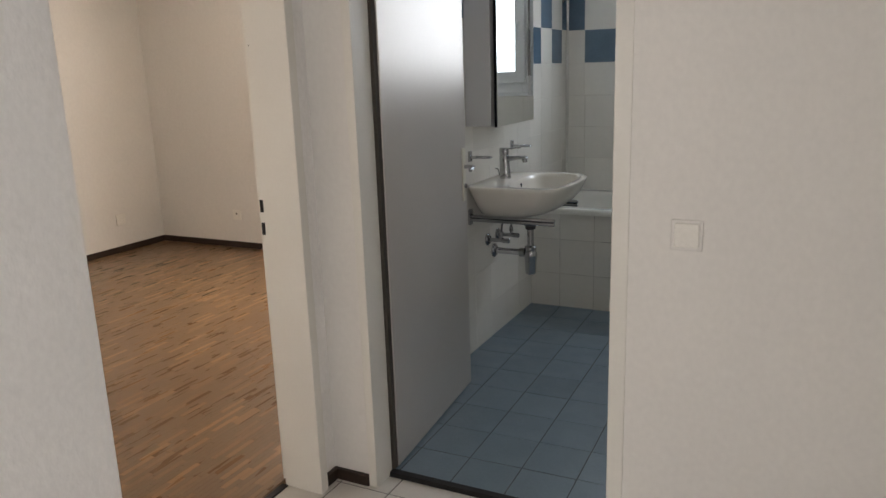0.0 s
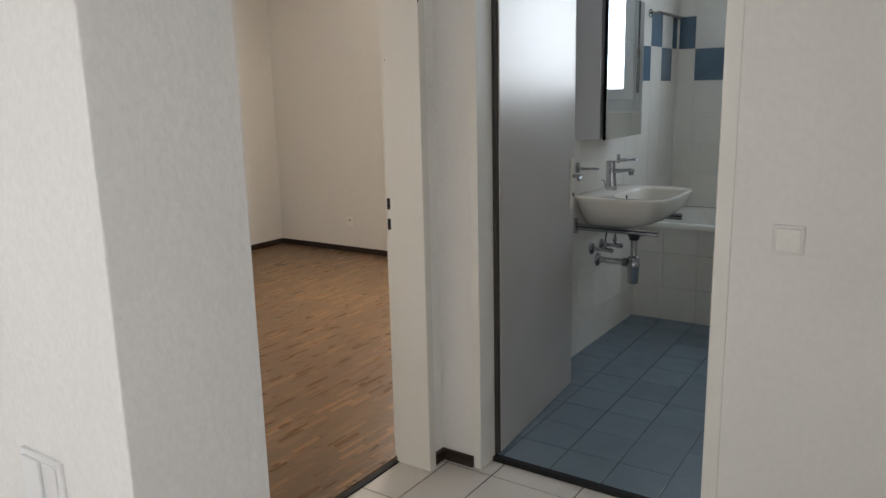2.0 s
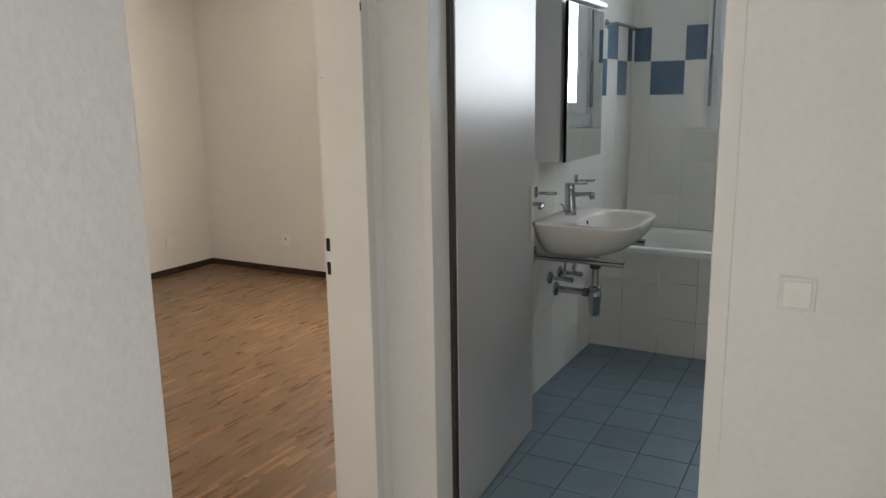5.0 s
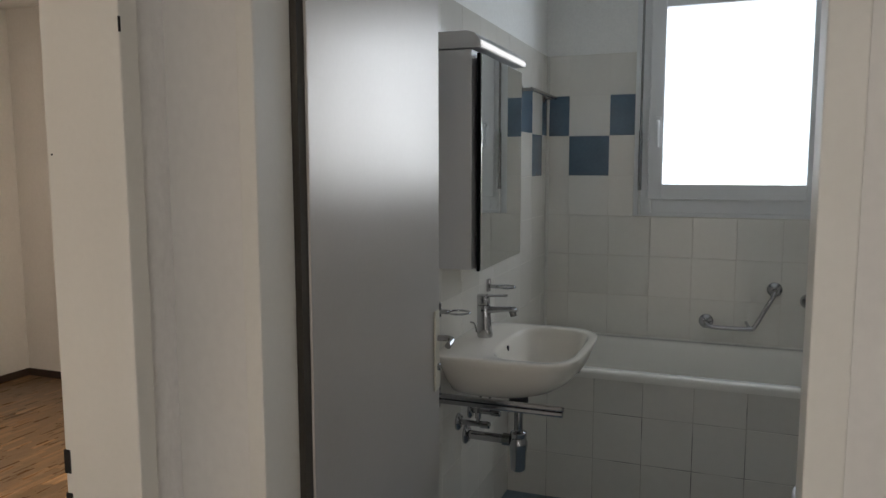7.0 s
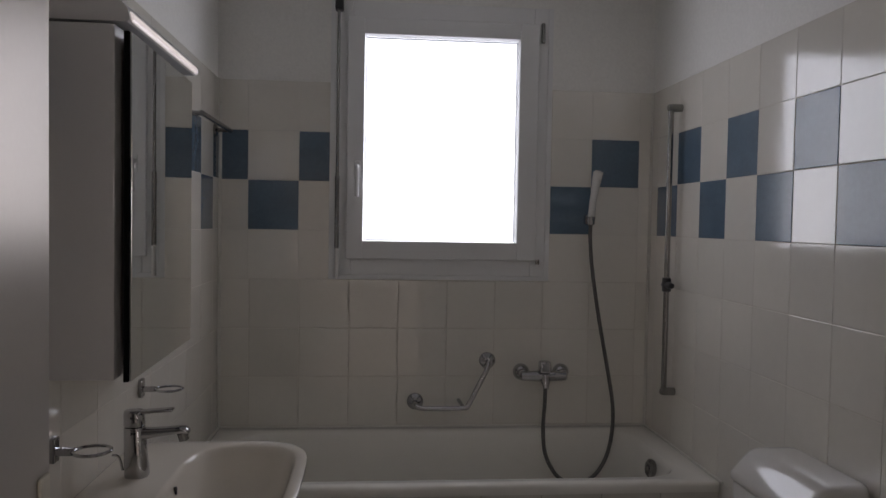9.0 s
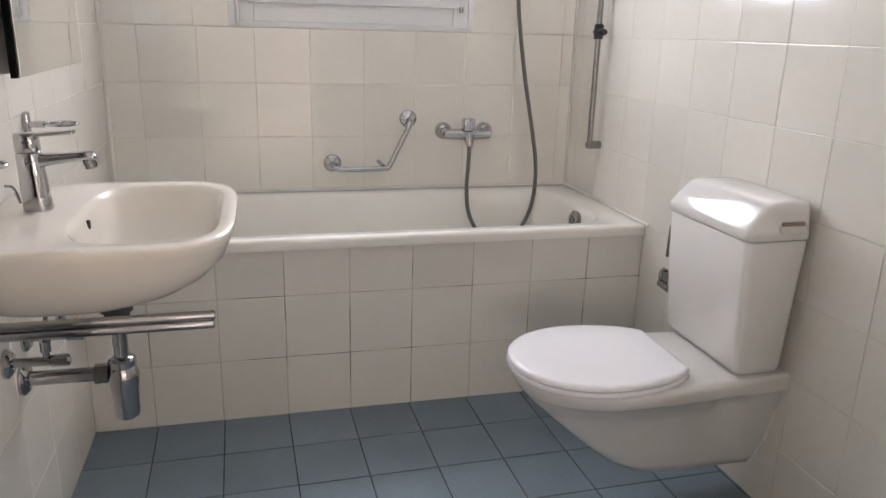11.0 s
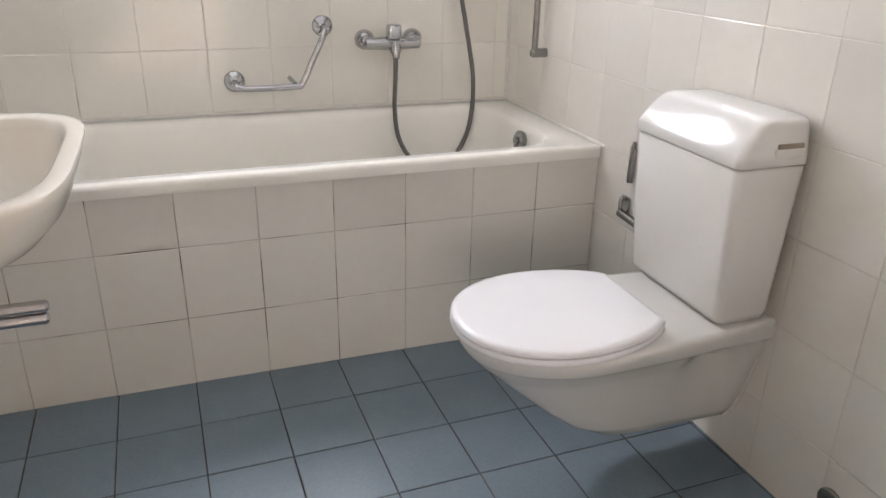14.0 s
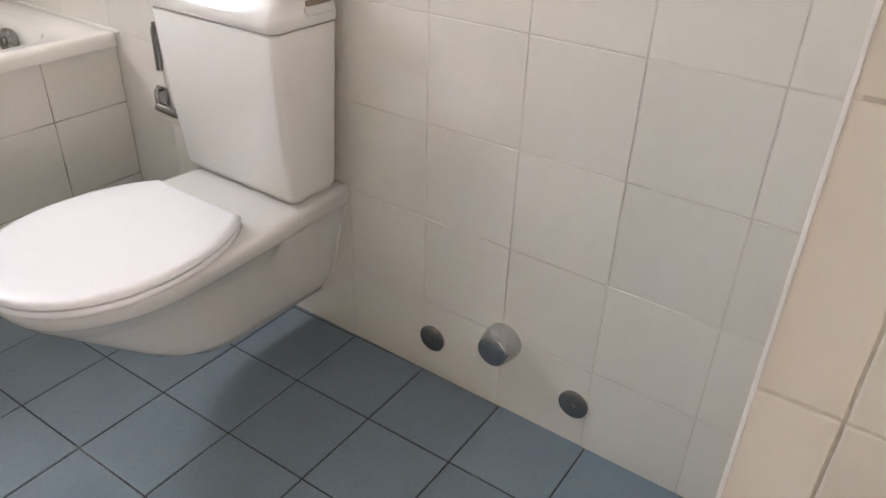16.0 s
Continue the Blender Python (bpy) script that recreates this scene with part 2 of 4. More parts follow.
def round_rect(x0, x1, y0, y1, r, z, n=7):
    """A ring with rounded corners."""
    out = []
    for cx, cy, a0 in ((x1 - r, y1 - r, 0), (x0 + r, y1 - r, 90), (x0 + r, y0 + r, 180), (x1 - r, y0 + r, 270)):
        for k in range(n):
            a = radians(a0 + 90 * k / (n - 1))
            out.append((cx + r * math.cos(a), cy + r * math.sin(a), z))
    return out


def bowl_ring(x0, x1, yc, half, z, back=3.2, front=2.5, n=48, mid=0.5):
    """A ring round at the front (x1) and squarer at the back (x0)."""
    xm, out = x0 + (x1 - x0) * mid, []
    for k in range(n):
        a = 2 * math.pi * k / n
        c, s = math.cos(a), math.sin(a)
        p = front if c > 0 else back
        reach = (x1 - xm) if c > 0 else (xm - x0)
        out.append((xm + reach * math.copysign(abs(c) ** (2 / p), c), yc + half * math.copysign(abs(s) ** (2 / p), s), z))
    return out


# ---- tiles as single pieces ----
TILE_MESHES = {}


def tile_mesh(w, h, material, chamfer=0.0012, thick=0.006):
    key = (round(w, 4), round(h, 4), material.name, chamfer)
    if key not in TILE_MESHES:
        c, bm = chamfer, bmesh.new()
        rings = []
        for inset, z in ((0, -thick), (0, -c), (c * 0.35, -c * 0.35), (c * 1.6, 0)):
            rings.append([(sx * (w / 2 - inset), sy * (h / 2 - inset), z) for sx, sy in ((1, 1), (-1, 1), (-1, -1), (1, -1))])
        loft(bm, rings, first=False, smooth=False)
        me = mesh_of("tile", bm, material, 8)
        TILE_MESHES[key] = me
    return TILE_MESHES[key]


def tile_field(parent, origin, u, v, us, vs, choose, joint=0.0026, name="tile", uneven=0.0020, chamfer=0.0012):
    """Tiles between the joint lines us and vs of a plane; choose(i, j) gives the glaze."""
    u, v, origin = Vector(u), Vector(v), Vector(origin)
    w = u.cross(v)
    turn = Matrix((u, v, w)).transposed().to_4x4()
    rnd = random.Random(len(us) * 31 + len(vs) + int(origin.x * 100))
    for i, (a, b) in enumerate(zip(us, us[1:])):
        for j, (c, d) in enumerate(zip(vs, vs[1:])):
            m = choose(i, j)
            if m is None or b - a < 0.012 or d - c < 0.012:
                continue
            ob = new(name, tile_mesh(b - a - joint, d - c - joint, m, chamfer))
            place = origin + u * ((a + b) / 2) + v * ((c + d) / 2) + w * rnd.uniform(-0.0004, 0.0004)
            lean = Euler((rnd.uniform(-uneven, uneven), rnd.uniform(-uneven, uneven), rnd.uniform(-0.0012, 0.0012))).to_matrix().to_4x4()
            ob.matrix_basis = Matrix.Translation(place) @ turn @ lean
            ob.parent = parent


def steps(first, last, start, pitch=0.2):
    """Joint lines of a pitch from start, closed at both ends."""
    out, k = [first], math.ceil((first - start) / pitch + 1e-6)
    while start + k * pitch < last - 0.013:
        if start + k * pitch - out[-1] > 0.012:
            out.append(start + k * pitch)
        k += 1
    return out + [last]


# ---- large structure ----
W, CEIL = 1.790, 2.5          # bathroom width, ceiling height
TY0 = -2.66                   # bathroom face of the door wall
HF = -0.013                    # hall and bedroom floors lie lower
DEEP = 0.008                  # tiles stand proud of the plaster
HALL_Y = -2.780               # hall face of the door wall
PANEL_Y = -0.692

# floors
floor_bath = setting("floor_bathroom", boxed(-0.05, -2.724, -0.12, W + 0.05, 0.05, -0.002), M_DARK_GROUT, "bathroom floor of matt blue-grey square tiles with dark joints", "floor")
floor_hall = setting("floor_hall", boxed(-0.10, -8.1, -0.12, 2.75, -2.724, HF - 0.002), M_HALL_GROUT, "hall floor of pale square tiles with dark joints", "floor")
floor_bed = setting("floor_bedroom", boxed(-3.8, -4.0, -0.12, -0.10, 0.0, HF - 0.0035), M_SUBFLOOR, "bedroom floor of warm brown oak strip parquet", "floor")
floor_living = setting("floor_living", boxed(-3.8, -8.1, -0.12, -0.10, -4.0, HF - 0.002), M_HALL_TILE, "plain pale floor of the adjoining room", "floor")
setting("ceiling", boxed(-3.9, -8.3, CEIL, 2.9, 0.4, CEIL + 0.15), M_CEILING, "plain white painted ceiling", "ceiling")

# window wall of the bathroom, with its opening
WX0, WX1, WZ0, WZ1 = 0.462, 1.337, 1.220, 2.335
bm = bmesh.new()
block(bm, -0.12, DEEP, -0.1, WX0, 0.32, CEIL)
block(bm, WX1, DEEP, -0.1, W + 0.15, 0.32, CEIL)
block(bm, WX0, DEEP, -0.1, WX1, 0.32, WZ0)
block(bm, WX0, DEEP, WZ1, WX1, 0.32, CEIL)
wall_window = setting("wall_bathroom_window", bm, M_PAINT, "bathroom end wall, white and blue tiles below cream paint", "wall")
# basin wall and the wall beyond it to the hall (shared with the bedroom)
wall_basin = setting("wall_basin", boxed(-0.12, HALL_Y + 0.002, -0.1, -DEEP, DEEP, CEIL), M_PAINT, "basin side wall, white tiles with a blue chequer band", "wall")
wall_toilet = setting("wall_toilet", boxed(W + DEEP, -2.80, -0.1, W + 0.15, DEEP, CEIL), M_PAINT, "toilet side wall, white tiles with a blue chequer band", "wall")
# door wall
DX0, DX1, DZ = 0.165, 1.022, 2.06
bm = bmesh.new()
block(bm, -DEEP, HALL_Y - 0.020, -0.1, DX0, TY0, CEIL)
block(bm, DX1, HALL_Y, -0.1, 2.62, TY0, CEIL)
block(bm, DX0, HALL_Y, DZ, DX1, TY0, CEIL)
wall_door = setting("wall_bathroom_door", bm, M_PLASTER, "white plastered wall with the bathroom doorway", "wall")
# hall's left wall with the bedroom doorway, ending in an outer corner
BY0, BY1, CORNER = -3.660, -2.90, -4.07
bm = bmesh.new()
block(bm, -0.12, BY1, -0.1, 0.020, HALL_Y + 0.001, CEIL)
block(bm, -0.12, CORNER, -0.1, 0.020, BY0, CEIL, bevel=0.006)
block(bm, -0.12, BY0, DZ, 0.020, BY1, CEIL)
wall_left = setting("wall_hall_left", bm, M_ROUGHCAST, "white roughcast hall wall with the bedroom doorway", "wall")
setting("wall_partition", boxed(-3.7, CORNER + 0.002, -0.1, -0.119, CORNER + 0.13, CEIL), M_ROUGHCAST, "white roughcast partition wall with an outer corner", "wall")
# bedroom
bm = bmesh.new()
block(bm, -3.8, -0.055, -0.1, -2.15, 0.30, CEIL)
block(bm, -0.55, -0.055, -0.1, -0.12, 0.30, CEIL)
block(bm, -2.15, -0.055, -0.1, -0.55, 0.30, 0.75)
block(bm, -2.15, -0.055, 2.25, -0.55, 0.30, CEIL)
setting("wall_bedroom_window", bm, M_PLASTER, "bedroom outer wall in warm white plaster", "wall")
setting("wall_bedroom_side", boxed(-3.8, CORNER + 0.1, -0.1, -3.69, -0.055, CEIL), M_PLASTER, "bedroom side wall in warm white plaster", "wall")
# closing walls of the hall and of the room behind
bm = bmesh.new()
block(bm, 2.62, -8.1, -0.1, 2.75, -7.35, CEIL)
block(bm, 2.62, -5.85, -0.1, 2.75, -2.66, CEIL)
block(bm, 2.62, -7.35, -0.1, 2.75, -5.85, 0.6)
block(bm, 2.62, -7.35, 2.3, 2.75, -5.85, CEIL)
setting("wall_hall_right", bm, M_PLASTER, "plain white plastered hall wall", "wall")
setting("wall_living_left", boxed(-3.8, -8.1, -0.1, -3.68, CORNER + 0.1, CEIL), M_PLASTER, "plain white plastered wall", "wall")
bm = bmesh.new()
block(bm, -3.8, -8.25, -0.1, -3.4, -8.0, CEIL)
block(bm, -0.4, -8.25, -0.1, 2.75, -8.0, CEIL)
block(bm, -3.4, -8.25, -0.1, -0.4, -8.0, 0.6)
block(bm, -3.4, -8.25, 2.3, -0.4, -8.0, CEIL)
setting("wall_living_window", bm, M_PLASTER, "plain white plastered outer wall", "wall")

# boxed pipe shaft beside the doorway
SX, SY = 1.150, -2.408
shaft = setting("wall_shaft", boxed(SX + DEEP, TY0 - 0.02, -0.05, W + 0.02, SY - DEEP, CEIL), M_PAINT, "tiled pipe casing in the corner by the door", "wall")
setting("trim_shaft_corner", boxed(SX - 0.0015, SY - 0.0015, 0.0, SX + 0.004, SY + 0.0015, 2.0, bevel=0.001), M_PVC, "white tile edge trim on the casing corner", "trim")

# grout beds behind the tiles
def grout(parent, x0, y0, z0, x1, y1, z1, material=None):
    part("grout", boxed(x0, y0, z0, x1, y1, z1), material or M_GROUT, parent, "pale grout between the tiles")


grout(wall_window, 0.0, 0.0013, 0.5, W, DEEP + 0.002, 1.2)
grout(wall_window, 0.0, 0.0009, 1.2, 0.440, DEEP + 0.002, 2.0, M_GROUT_FINE)
grout(wall_window, 1.356, 0.0009, 1.2, W, DEEP + 0.002, 2.0, M_GROUT_FINE)
grout(wall_basin, -DEEP - 0.002, TY0, 0.0, -0.0009, 0.0, 2.0, M_GROUT_FINE)
grout(wall_toilet, W + 0.0013, TY0, 0.0, W + DEEP + 0.002, 0.0, 2.0)
grout(shaft, SX + 0.002, TY0, 0.0, SX + DEEP + 0.002, SY - 0.002, 2.0)
grout(shaft, SX + 0.002, SY - DEEP - 0.002, 0.0, W, SY - 0.002, 2.0)

# ---- doorways ----
def door_frame(name, label, boxes, base):
    f = thing(name, base, label, "door frame", kind="structure")
    for n, b in boxes:
        part(n, boxed(*b, bevel=0.003), M_FRAME, f)
    return f


bath_frame = door_frame("door_1_frame", "cream painted steel door frame of the bathroom", [
    ("jamb", (0.165, -2.810, HF, 0.197, -2.706, 2.01)), ("jamb", (0.160, -2.706, 0, 0.174, -2.655, 2.01)),
    ("jamb", (0.979, -2.783, HF, 1.026, -2.706, 2.01)), ("jamb", (0.997, -2.706, 0, 1.040, -2.650, 2.01)),
    ("head", (0.165, -2.800, 2.01, 1.040, -2.650, 2.07))], (0.6, -2.72, 0))
# dark brown strip filling the gap between frame and leaf
part("seal", boxed(0.174, -2.706, 0.007, 0.2085, -2.6835, 2.005), M_REBATE, bath_frame, "dark brown strip in the rebate")
bed_frame = door_frame("door_2_frame", "cream painted steel door frame of the bedroom", [
    ("jamb", (-0.108, -2.922, HF, 0.047, -2.884, 2.01)), ("jamb", (-0.145, -2.888, HF, -0.108, -2.860, 2.01)), ("jamb", (-0.145, -3.705, HF, 0.017, -3.6605, 2.01)),
    ("head", (-0.145, -3.705, 2.01, 0.047, -2.884, 2.07))], (-0.05, -3.28, 0))
# slots and screw hole are black blocks, their shade put into the colour
for z in (0.883, 0.956):
    part("strike_slot", boxed(-0.1095, -2.9235, z, -0.096, -2.90, z + 0.040, bevel=0.001), M_STRIP, bed_frame, "dark strike plate slot")
part("hinge_slot", boxed(0.0455, -2.9225, 1.644, 0.0474, -2.9190, 1.666), M_STRIP, bed_frame, "small dark slot")
part("screw_hole", boxed(-0.0990, -2.9224, 1.467, -0.0960, -2.9190, 1.470), M_STRIP, bed_frame, "small dark screw hole")
setting("threshold_bathroom", boxed(0.197, -2.725, HF - 0.002, 0.982, -2.698, 0.004, bevel=0.002), M_STRIP, "black rubber threshold strip", "threshold")
setting("threshold_bedroom", boxed(-0.122, -3.660, HF - 0.002, -0.097, -2.922, HF + 0.006, bevel=0.002), M_STRIP, "black rubber threshold strip", "threshold")

# the bathroom door leaf stands open along the basin wall
leaf = thing("door_1", (0.175, -2.70, 0), "open bathroom door, pale grey satin paint, smudged", "door", kind="structure")
LT = Matrix.Translation((0.2125, -2.6825, 0)) @ Matrix.Rotation(radians(4.8), 4, "Z")


def leaf_part(name, bm, material, parent, label=""):
    bm.transform(LT)
    return part(name, bm, material, parent, label)


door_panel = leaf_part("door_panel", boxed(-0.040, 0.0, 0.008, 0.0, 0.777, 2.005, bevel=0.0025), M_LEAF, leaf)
plate = leaf_part("handle_plate", boxed(0.0, 0.722, 0.840, 0.007, 0.760, 1.062, bevel=0.004), M_IVORY, leaf, "ivory door handle plate")
bm = bmesh.new()
tube(bm, curve_points([(0.005, 0.742, 0.985), (0.034, 0.742, 0.986), (0.046, 0.736, 0.985), (0.050, 0.720, 0.982), (0.050, 0.690, 0.978)], 6), 0.0085, 12)
leaf_part("lever", bm, M_CHROME, plate, "short chrome door lever")
bm = bmesh.new()
lathe(bm, (0.006, 0.742, 0.905), (1, 0, 0), [(0, 0.010), (0.006, 0.010), (0.008, 0.008)], 14)
leaf_part("latch_knob", bm, M_CHROME, plate, "small chrome latch")

# baseboards
setting("baseboard_nook_side", boxed(0.020, -2.884, HF, 0.038, HALL_Y - 0.020, HF + 0.042, bevel=0.003), M_DARK_WOOD, "dark stained wooden baseboard", "baseboard")
setting("baseboard_nook_front", boxed(0.038, HALL_Y - 0.036, HF, 0.165, HALL_Y - 0.020, HF + 0.042, bevel=0.003), M_DARK_WOOD, "dark stained wooden baseboard", "baseboard")
setting("baseboard_hall_right", boxed(1.029, HALL_Y - 0.012, HF, 2.62, HALL_Y, HF + 0.048, bevel=0.003), M_DARK_WOOD, "dark stained wooden baseboard", "baseboard")
setting("baseboard_hall_left", boxed(0.020, CORNER, HF, 0.032, -3.660, HF + 0.048, bevel=0.003), M_DARK_WOOD, "dark stained wooden baseboard", "baseboard")
setting("baseboard_bedroom_window", boxed(-3.69, -0.067, HF, -0.12, -0.055, HF + 0.051, bevel=0.003), M_DARK_WOOD, "dark stained wooden baseboard", "baseboard")
setting("baseboard_bedroom_side", boxed(-3.69, -3.9, HF, -3.678, -0.067, HF + 0.051, bevel=0.003), M_DARK_WOOD, "dark stained wooden baseboard", "baseboard")
setting("baseboard_bedroom_near", boxed(-0.133, -2.884, HF, -0.12, -0.067, HF + 0.051, bevel=0.003), M_DARK_WOOD, "dark stained wooden baseboard", "baseboard")

# ---- bathroom window ----
window = thing("window_1", (0.905, 0.05, 1.215), "white plastic window, single sash, bright frosted pane", "window", kind="structure")
fr = bmesh.new()
FX0, FX1, FZ0, FZ1, SXL, SXR, SZB, SZT = 0.462, 1.337, 1.220, 2.335, 0.508, 1.296, 1.286, 2.266
GX0, GX1, GZ0, GZ1 = 0.577, 1.214, 1.360, 2.200
part("window_frame", block(block(block(block(fr, FX0, 0.004, FZ0, SXL + 0.02, 0.085, FZ1, bevel=0.003), SXR - 0.02, 0.004, FZ0, FX1, 0.085, FZ1, bevel=0.003), SXL + 0.02, 0.004, FZ0, SXR - 0.02, 0.085, SZB + 0.02, bevel=0.003), SXL + 0.02, 0.004, SZT - 0.02, SXR - 0.02, 0.085, FZ1, bevel=0.003), M_PVC, window)
sash_bm = bmesh.new()
block(sash_bm, SXL, -0.014, SZB, GX0, 0.060, SZT, bevel=0.004)
block(sash_bm, GX1, -0.014, SZB, SXR, 0.060, SZT, bevel=0.004)
block(sash_bm, GX0 - 0.003, -0.012, SZB, GX1 + 0.003, 0.060, GZ0, bevel=0.004)
block(sash_bm, GX0 - 0.003, -0.012, GZ1, GX1 + 0.003, 0.060, SZT, bevel=0.004)
sash = part("sash", sash_bm, M_PVC, window)
gask = bmesh.new()
GA, GB, GC, GD = GX0 + 0.005, GX1 - 0.005, GZ0 + 0.004, GZ1 - 0.008
for b in ((GA, GC, GA + 0.003, GD), (GB - 0.003, GC, GB, GD), (GA + 0.003, GC, GB - 0.003, GC + 0.003), (GA + 0.003, GD - 0.003, GB - 0.003, GD)):
    block(gask, b[0], 0.019, b[1], b[2], 0.0245, b[3])
part("gasket", gask, M_DARK, sash, "thin dark glazing gasket")
pane = part("pane", boxed(GX0, 0.024, GZ0, GX1, 0.034, GZ1), M_GLASS, sash, "bright frosted pane")
pane.visible_shadow = False
bm = bmesh.new()
block(bm, 0.539, -0.020, 1.615, 0.565, -0.012, 1.685, bevel=0.003)
part("handle_base", bm, M_PVC, sash)
bm = bmesh.new()
tube(bm, curve_points([(0.552, -0.018, 1.66), (0.552, -0.045, 1.66), (0.552, -0.052, 1.645), (0.552, -0.052, 1.58), (0.552, -0.048, 1.54)], 5), 0.009, 10)
part("handle", bm, M_PVC, sash, "white window handle")
bm = bmesh.new()
tube(bm, [(1.311, -0.006, 2.19), (1.311, -0.006, 2.27)], 0.008, 10)
part("hinge", bm, M_STEEL, window, "dark upper hinge cover")
bm = bmesh.new()
tube(bm, [(1.305, -0.010, 1.272), (1.305, -0.010, 1.292)], 0.008, 10)
part("hinge", bm, M_STEEL, window, "small grey lower hinge")
# plain plaster rim round the frame
rim = bmesh.new()
block(rim, 0.440, 0.001, 1.203, 0.462, 0.02, 2.335)
block(rim, 1.337, 0.001, 1.203, 1.356, 0.02, 2.335)
block(rim, 0.462, 0.001, 1.203, 1.337, 0.02, 1.220)
setting("trim_window", rim, M_PVC, "narrow white rim round the bathroom window", "trim")

crank = thing("shutter_crank", (0.480, -0.03, 1.21), "grey metal roller shutter crank rod beside the window", "crank")
bm = bmesh.new()
tube(bm, [(0.473, -0.032, 1.60), (0.473, -0.032, 2.30)], 0.0062, 10)
part("rod", bm, M_STEEL, crank)
bm = bmesh.new()
tube(bm, [(0.473, -0.032, 1.21), (0.473, -0.032, 1.60)], 0.0085, 10)
part("grip", bm, M_CISTERN, crank, "pale plastic grip")
bm = bmesh.new()
tube(bm, [(0.473, -0.032, 1.33), (0.473, -0.032, 1.62)], 0.0095, 10)
part("sleeve", bm, M_STEEL, crank)
part("joint_box", boxed(0.457, -0.05, 2.285, 0.491, 0.006, 2.325, bevel=0.006), M_DARK, crank, "black crank joint")

# bedroom and rear windows that give the rooms their light
for nm, x0, x1, z0, z1, y0, y1, lab in (("window_2", -2.15, -0.55, 0.75, 2.25, 0.02, 0.09, "white bedroom window"), ("window_3", -3.4, -0.4, 0.6, 2.3, -8.12, -8.05, "white window of the room behind")):
    wnd = thing(nm, ((x0 + x1) / 2, y0, z0), lab + " with two plain panes", "window", kind="structure")
    mid = (x0 + x1) / 2
    for n, b in (("window_frame", (x0, z0, x0 + 0.06, z1)), ("window_frame", (x1 - 0.06, z0, x1, z1)), ("window_frame", (x0 + 0.06, z0, x1 - 0.06, z0 + 0.06)), ("window_frame", (x0 + 0.06, z1 - 0.06, x1 - 0.06, z1)), ("mullion", (mid - 0.04, z0 + 0.06, mid + 0.04, z1 - 0.06))):
        part(n, boxed(b[0], y0, b[1], b[2], y1, b[3], bevel=0.004), M_PVC, wnd)
    for a, c in ((x0 + 0.06, mid - 0.04), (mid + 0.04, x1 - 0.06)):
        p = part("pane", boxed(a, y0 + 0.02, z0 + 0.06, c, y0 + 0.028, z1 - 0.06), M_GLASS, wnd)
        p.visible_shadow = False

# unseen side window, added to hold the fill light
wnd = thing("fill_window", (2.70, -6.6, 0.6), "added unseen side window for fill light, white, two plain panes", "window", kind="structure")
for n, b in (("window_frame", (-7.35, 0.6, -7.29, 2.3)), ("window_frame", (-5.91, 0.6, -5.85, 2.3)), ("window_frame", (-7.29, 0.6, -5.91, 0.66)), ("window_frame", (-7.29, 2.24, -5.91, 2.3)), ("mullion", (-6.64, 0.66, -6.56, 2.24))):
    part(n, boxed(2.66, b[0], b[1], 2.73, b[2], b[3], bevel=0.004), M_PVC, wnd)
for a, c in ((-7.29, -6.64), (-6.56, -5.91)):
    p = part("pane", boxed(2.69, a, 0.66, 2.698, c, 2.24), M_GLASS, wnd)
    p.visible_shadow = False

# ---- bathtub ----
tub = thing("bathtub", (0.9, -0.36, 0.0), "built-in white enamel bathtub with a rolled rim", "bathtub")
TX0, TX1, TYF, TYB, TZ = 0.004, 1.791, -0.704, -0.004, 0.590
rings = [round_rect(TX0, TX1, TYF, TYB, 0.012, TZ - 0.034), round_rect(TX0, TX1, TYF - 0.001, TYB, 0.012, TZ - 0.012), round_rect(TX0 + 0.002, TX1 - 0.002, TYF + 0.003, TYB - 0.001, 0.012, TZ - 0.003),
         round_rect(TX0 + 0.010, TX1 - 0.010, TYF + 0.012, TYB - 0.004, 0.012, TZ), round_rect(0.100, 1.698, -0.640, -0.062, 0.13, TZ - 0.003), round_rect(0.108, 1.690, -0.634, -0.069, 0.13, TZ - 0.009),
         round_rect(0.120, 1.683, -0.628, -0.076, 0.13, TZ - 0.03), round_rect(0.20, 1.662, -0.611, -0.095, 0.13, 0.44), round_rect(0.30, 1.635, -0.600, -0.113, 0.13, 0.26), round_rect(0.36, 1.600, -0.575, -0.138, 0.11, 0.205), round_rect(0.42, 1.560, -0.545, -0.168, 0.09, 0.19)]
part("shell", loft(bmesh.new(), rings, first=False), M_ENAMEL, tub, sharp=60)
bm = bmesh.new()
lathe(bm, (1.676, -0.402, 0.535), (-1, 0, 0.12), [(0, 0.030), (0.008, 0.034), (0.018, 0.034), (0.024, 0.026), (0.024, 0.012), (0.030, 0.010), (0.032, 0.0)], 26)
part("overflow_knob", bm, M_STEEL, tub, "chrome overflow knob")
bm = bmesh.new()
lathe(bm, (1.50, -0.36, 0.190), (0, 0, 1), [(0, 0.036), (0.004, 0.036), (0.006, 0.03)], 24)
part("drain", bm, M_CHROME, tub, "chrome drain ring")
seal = bmesh.new()
tube(seal, [(0.004, -0.004, TZ + 0.001), (1.791, -0.004, TZ + 0.001)], 0.006, 8)
tube(seal, [(1.791, -0.72, TZ + 0.001), (1.791, -0.004, TZ + 0.001)], 0.006, 8)
tube(seal, [(0.004, -0.72, TZ + 0.001), (0.004, -0.004, TZ + 0.001)], 0.006, 8)
part("sealant", seal, M_SILICONE, tub, "off-white silicone joint")
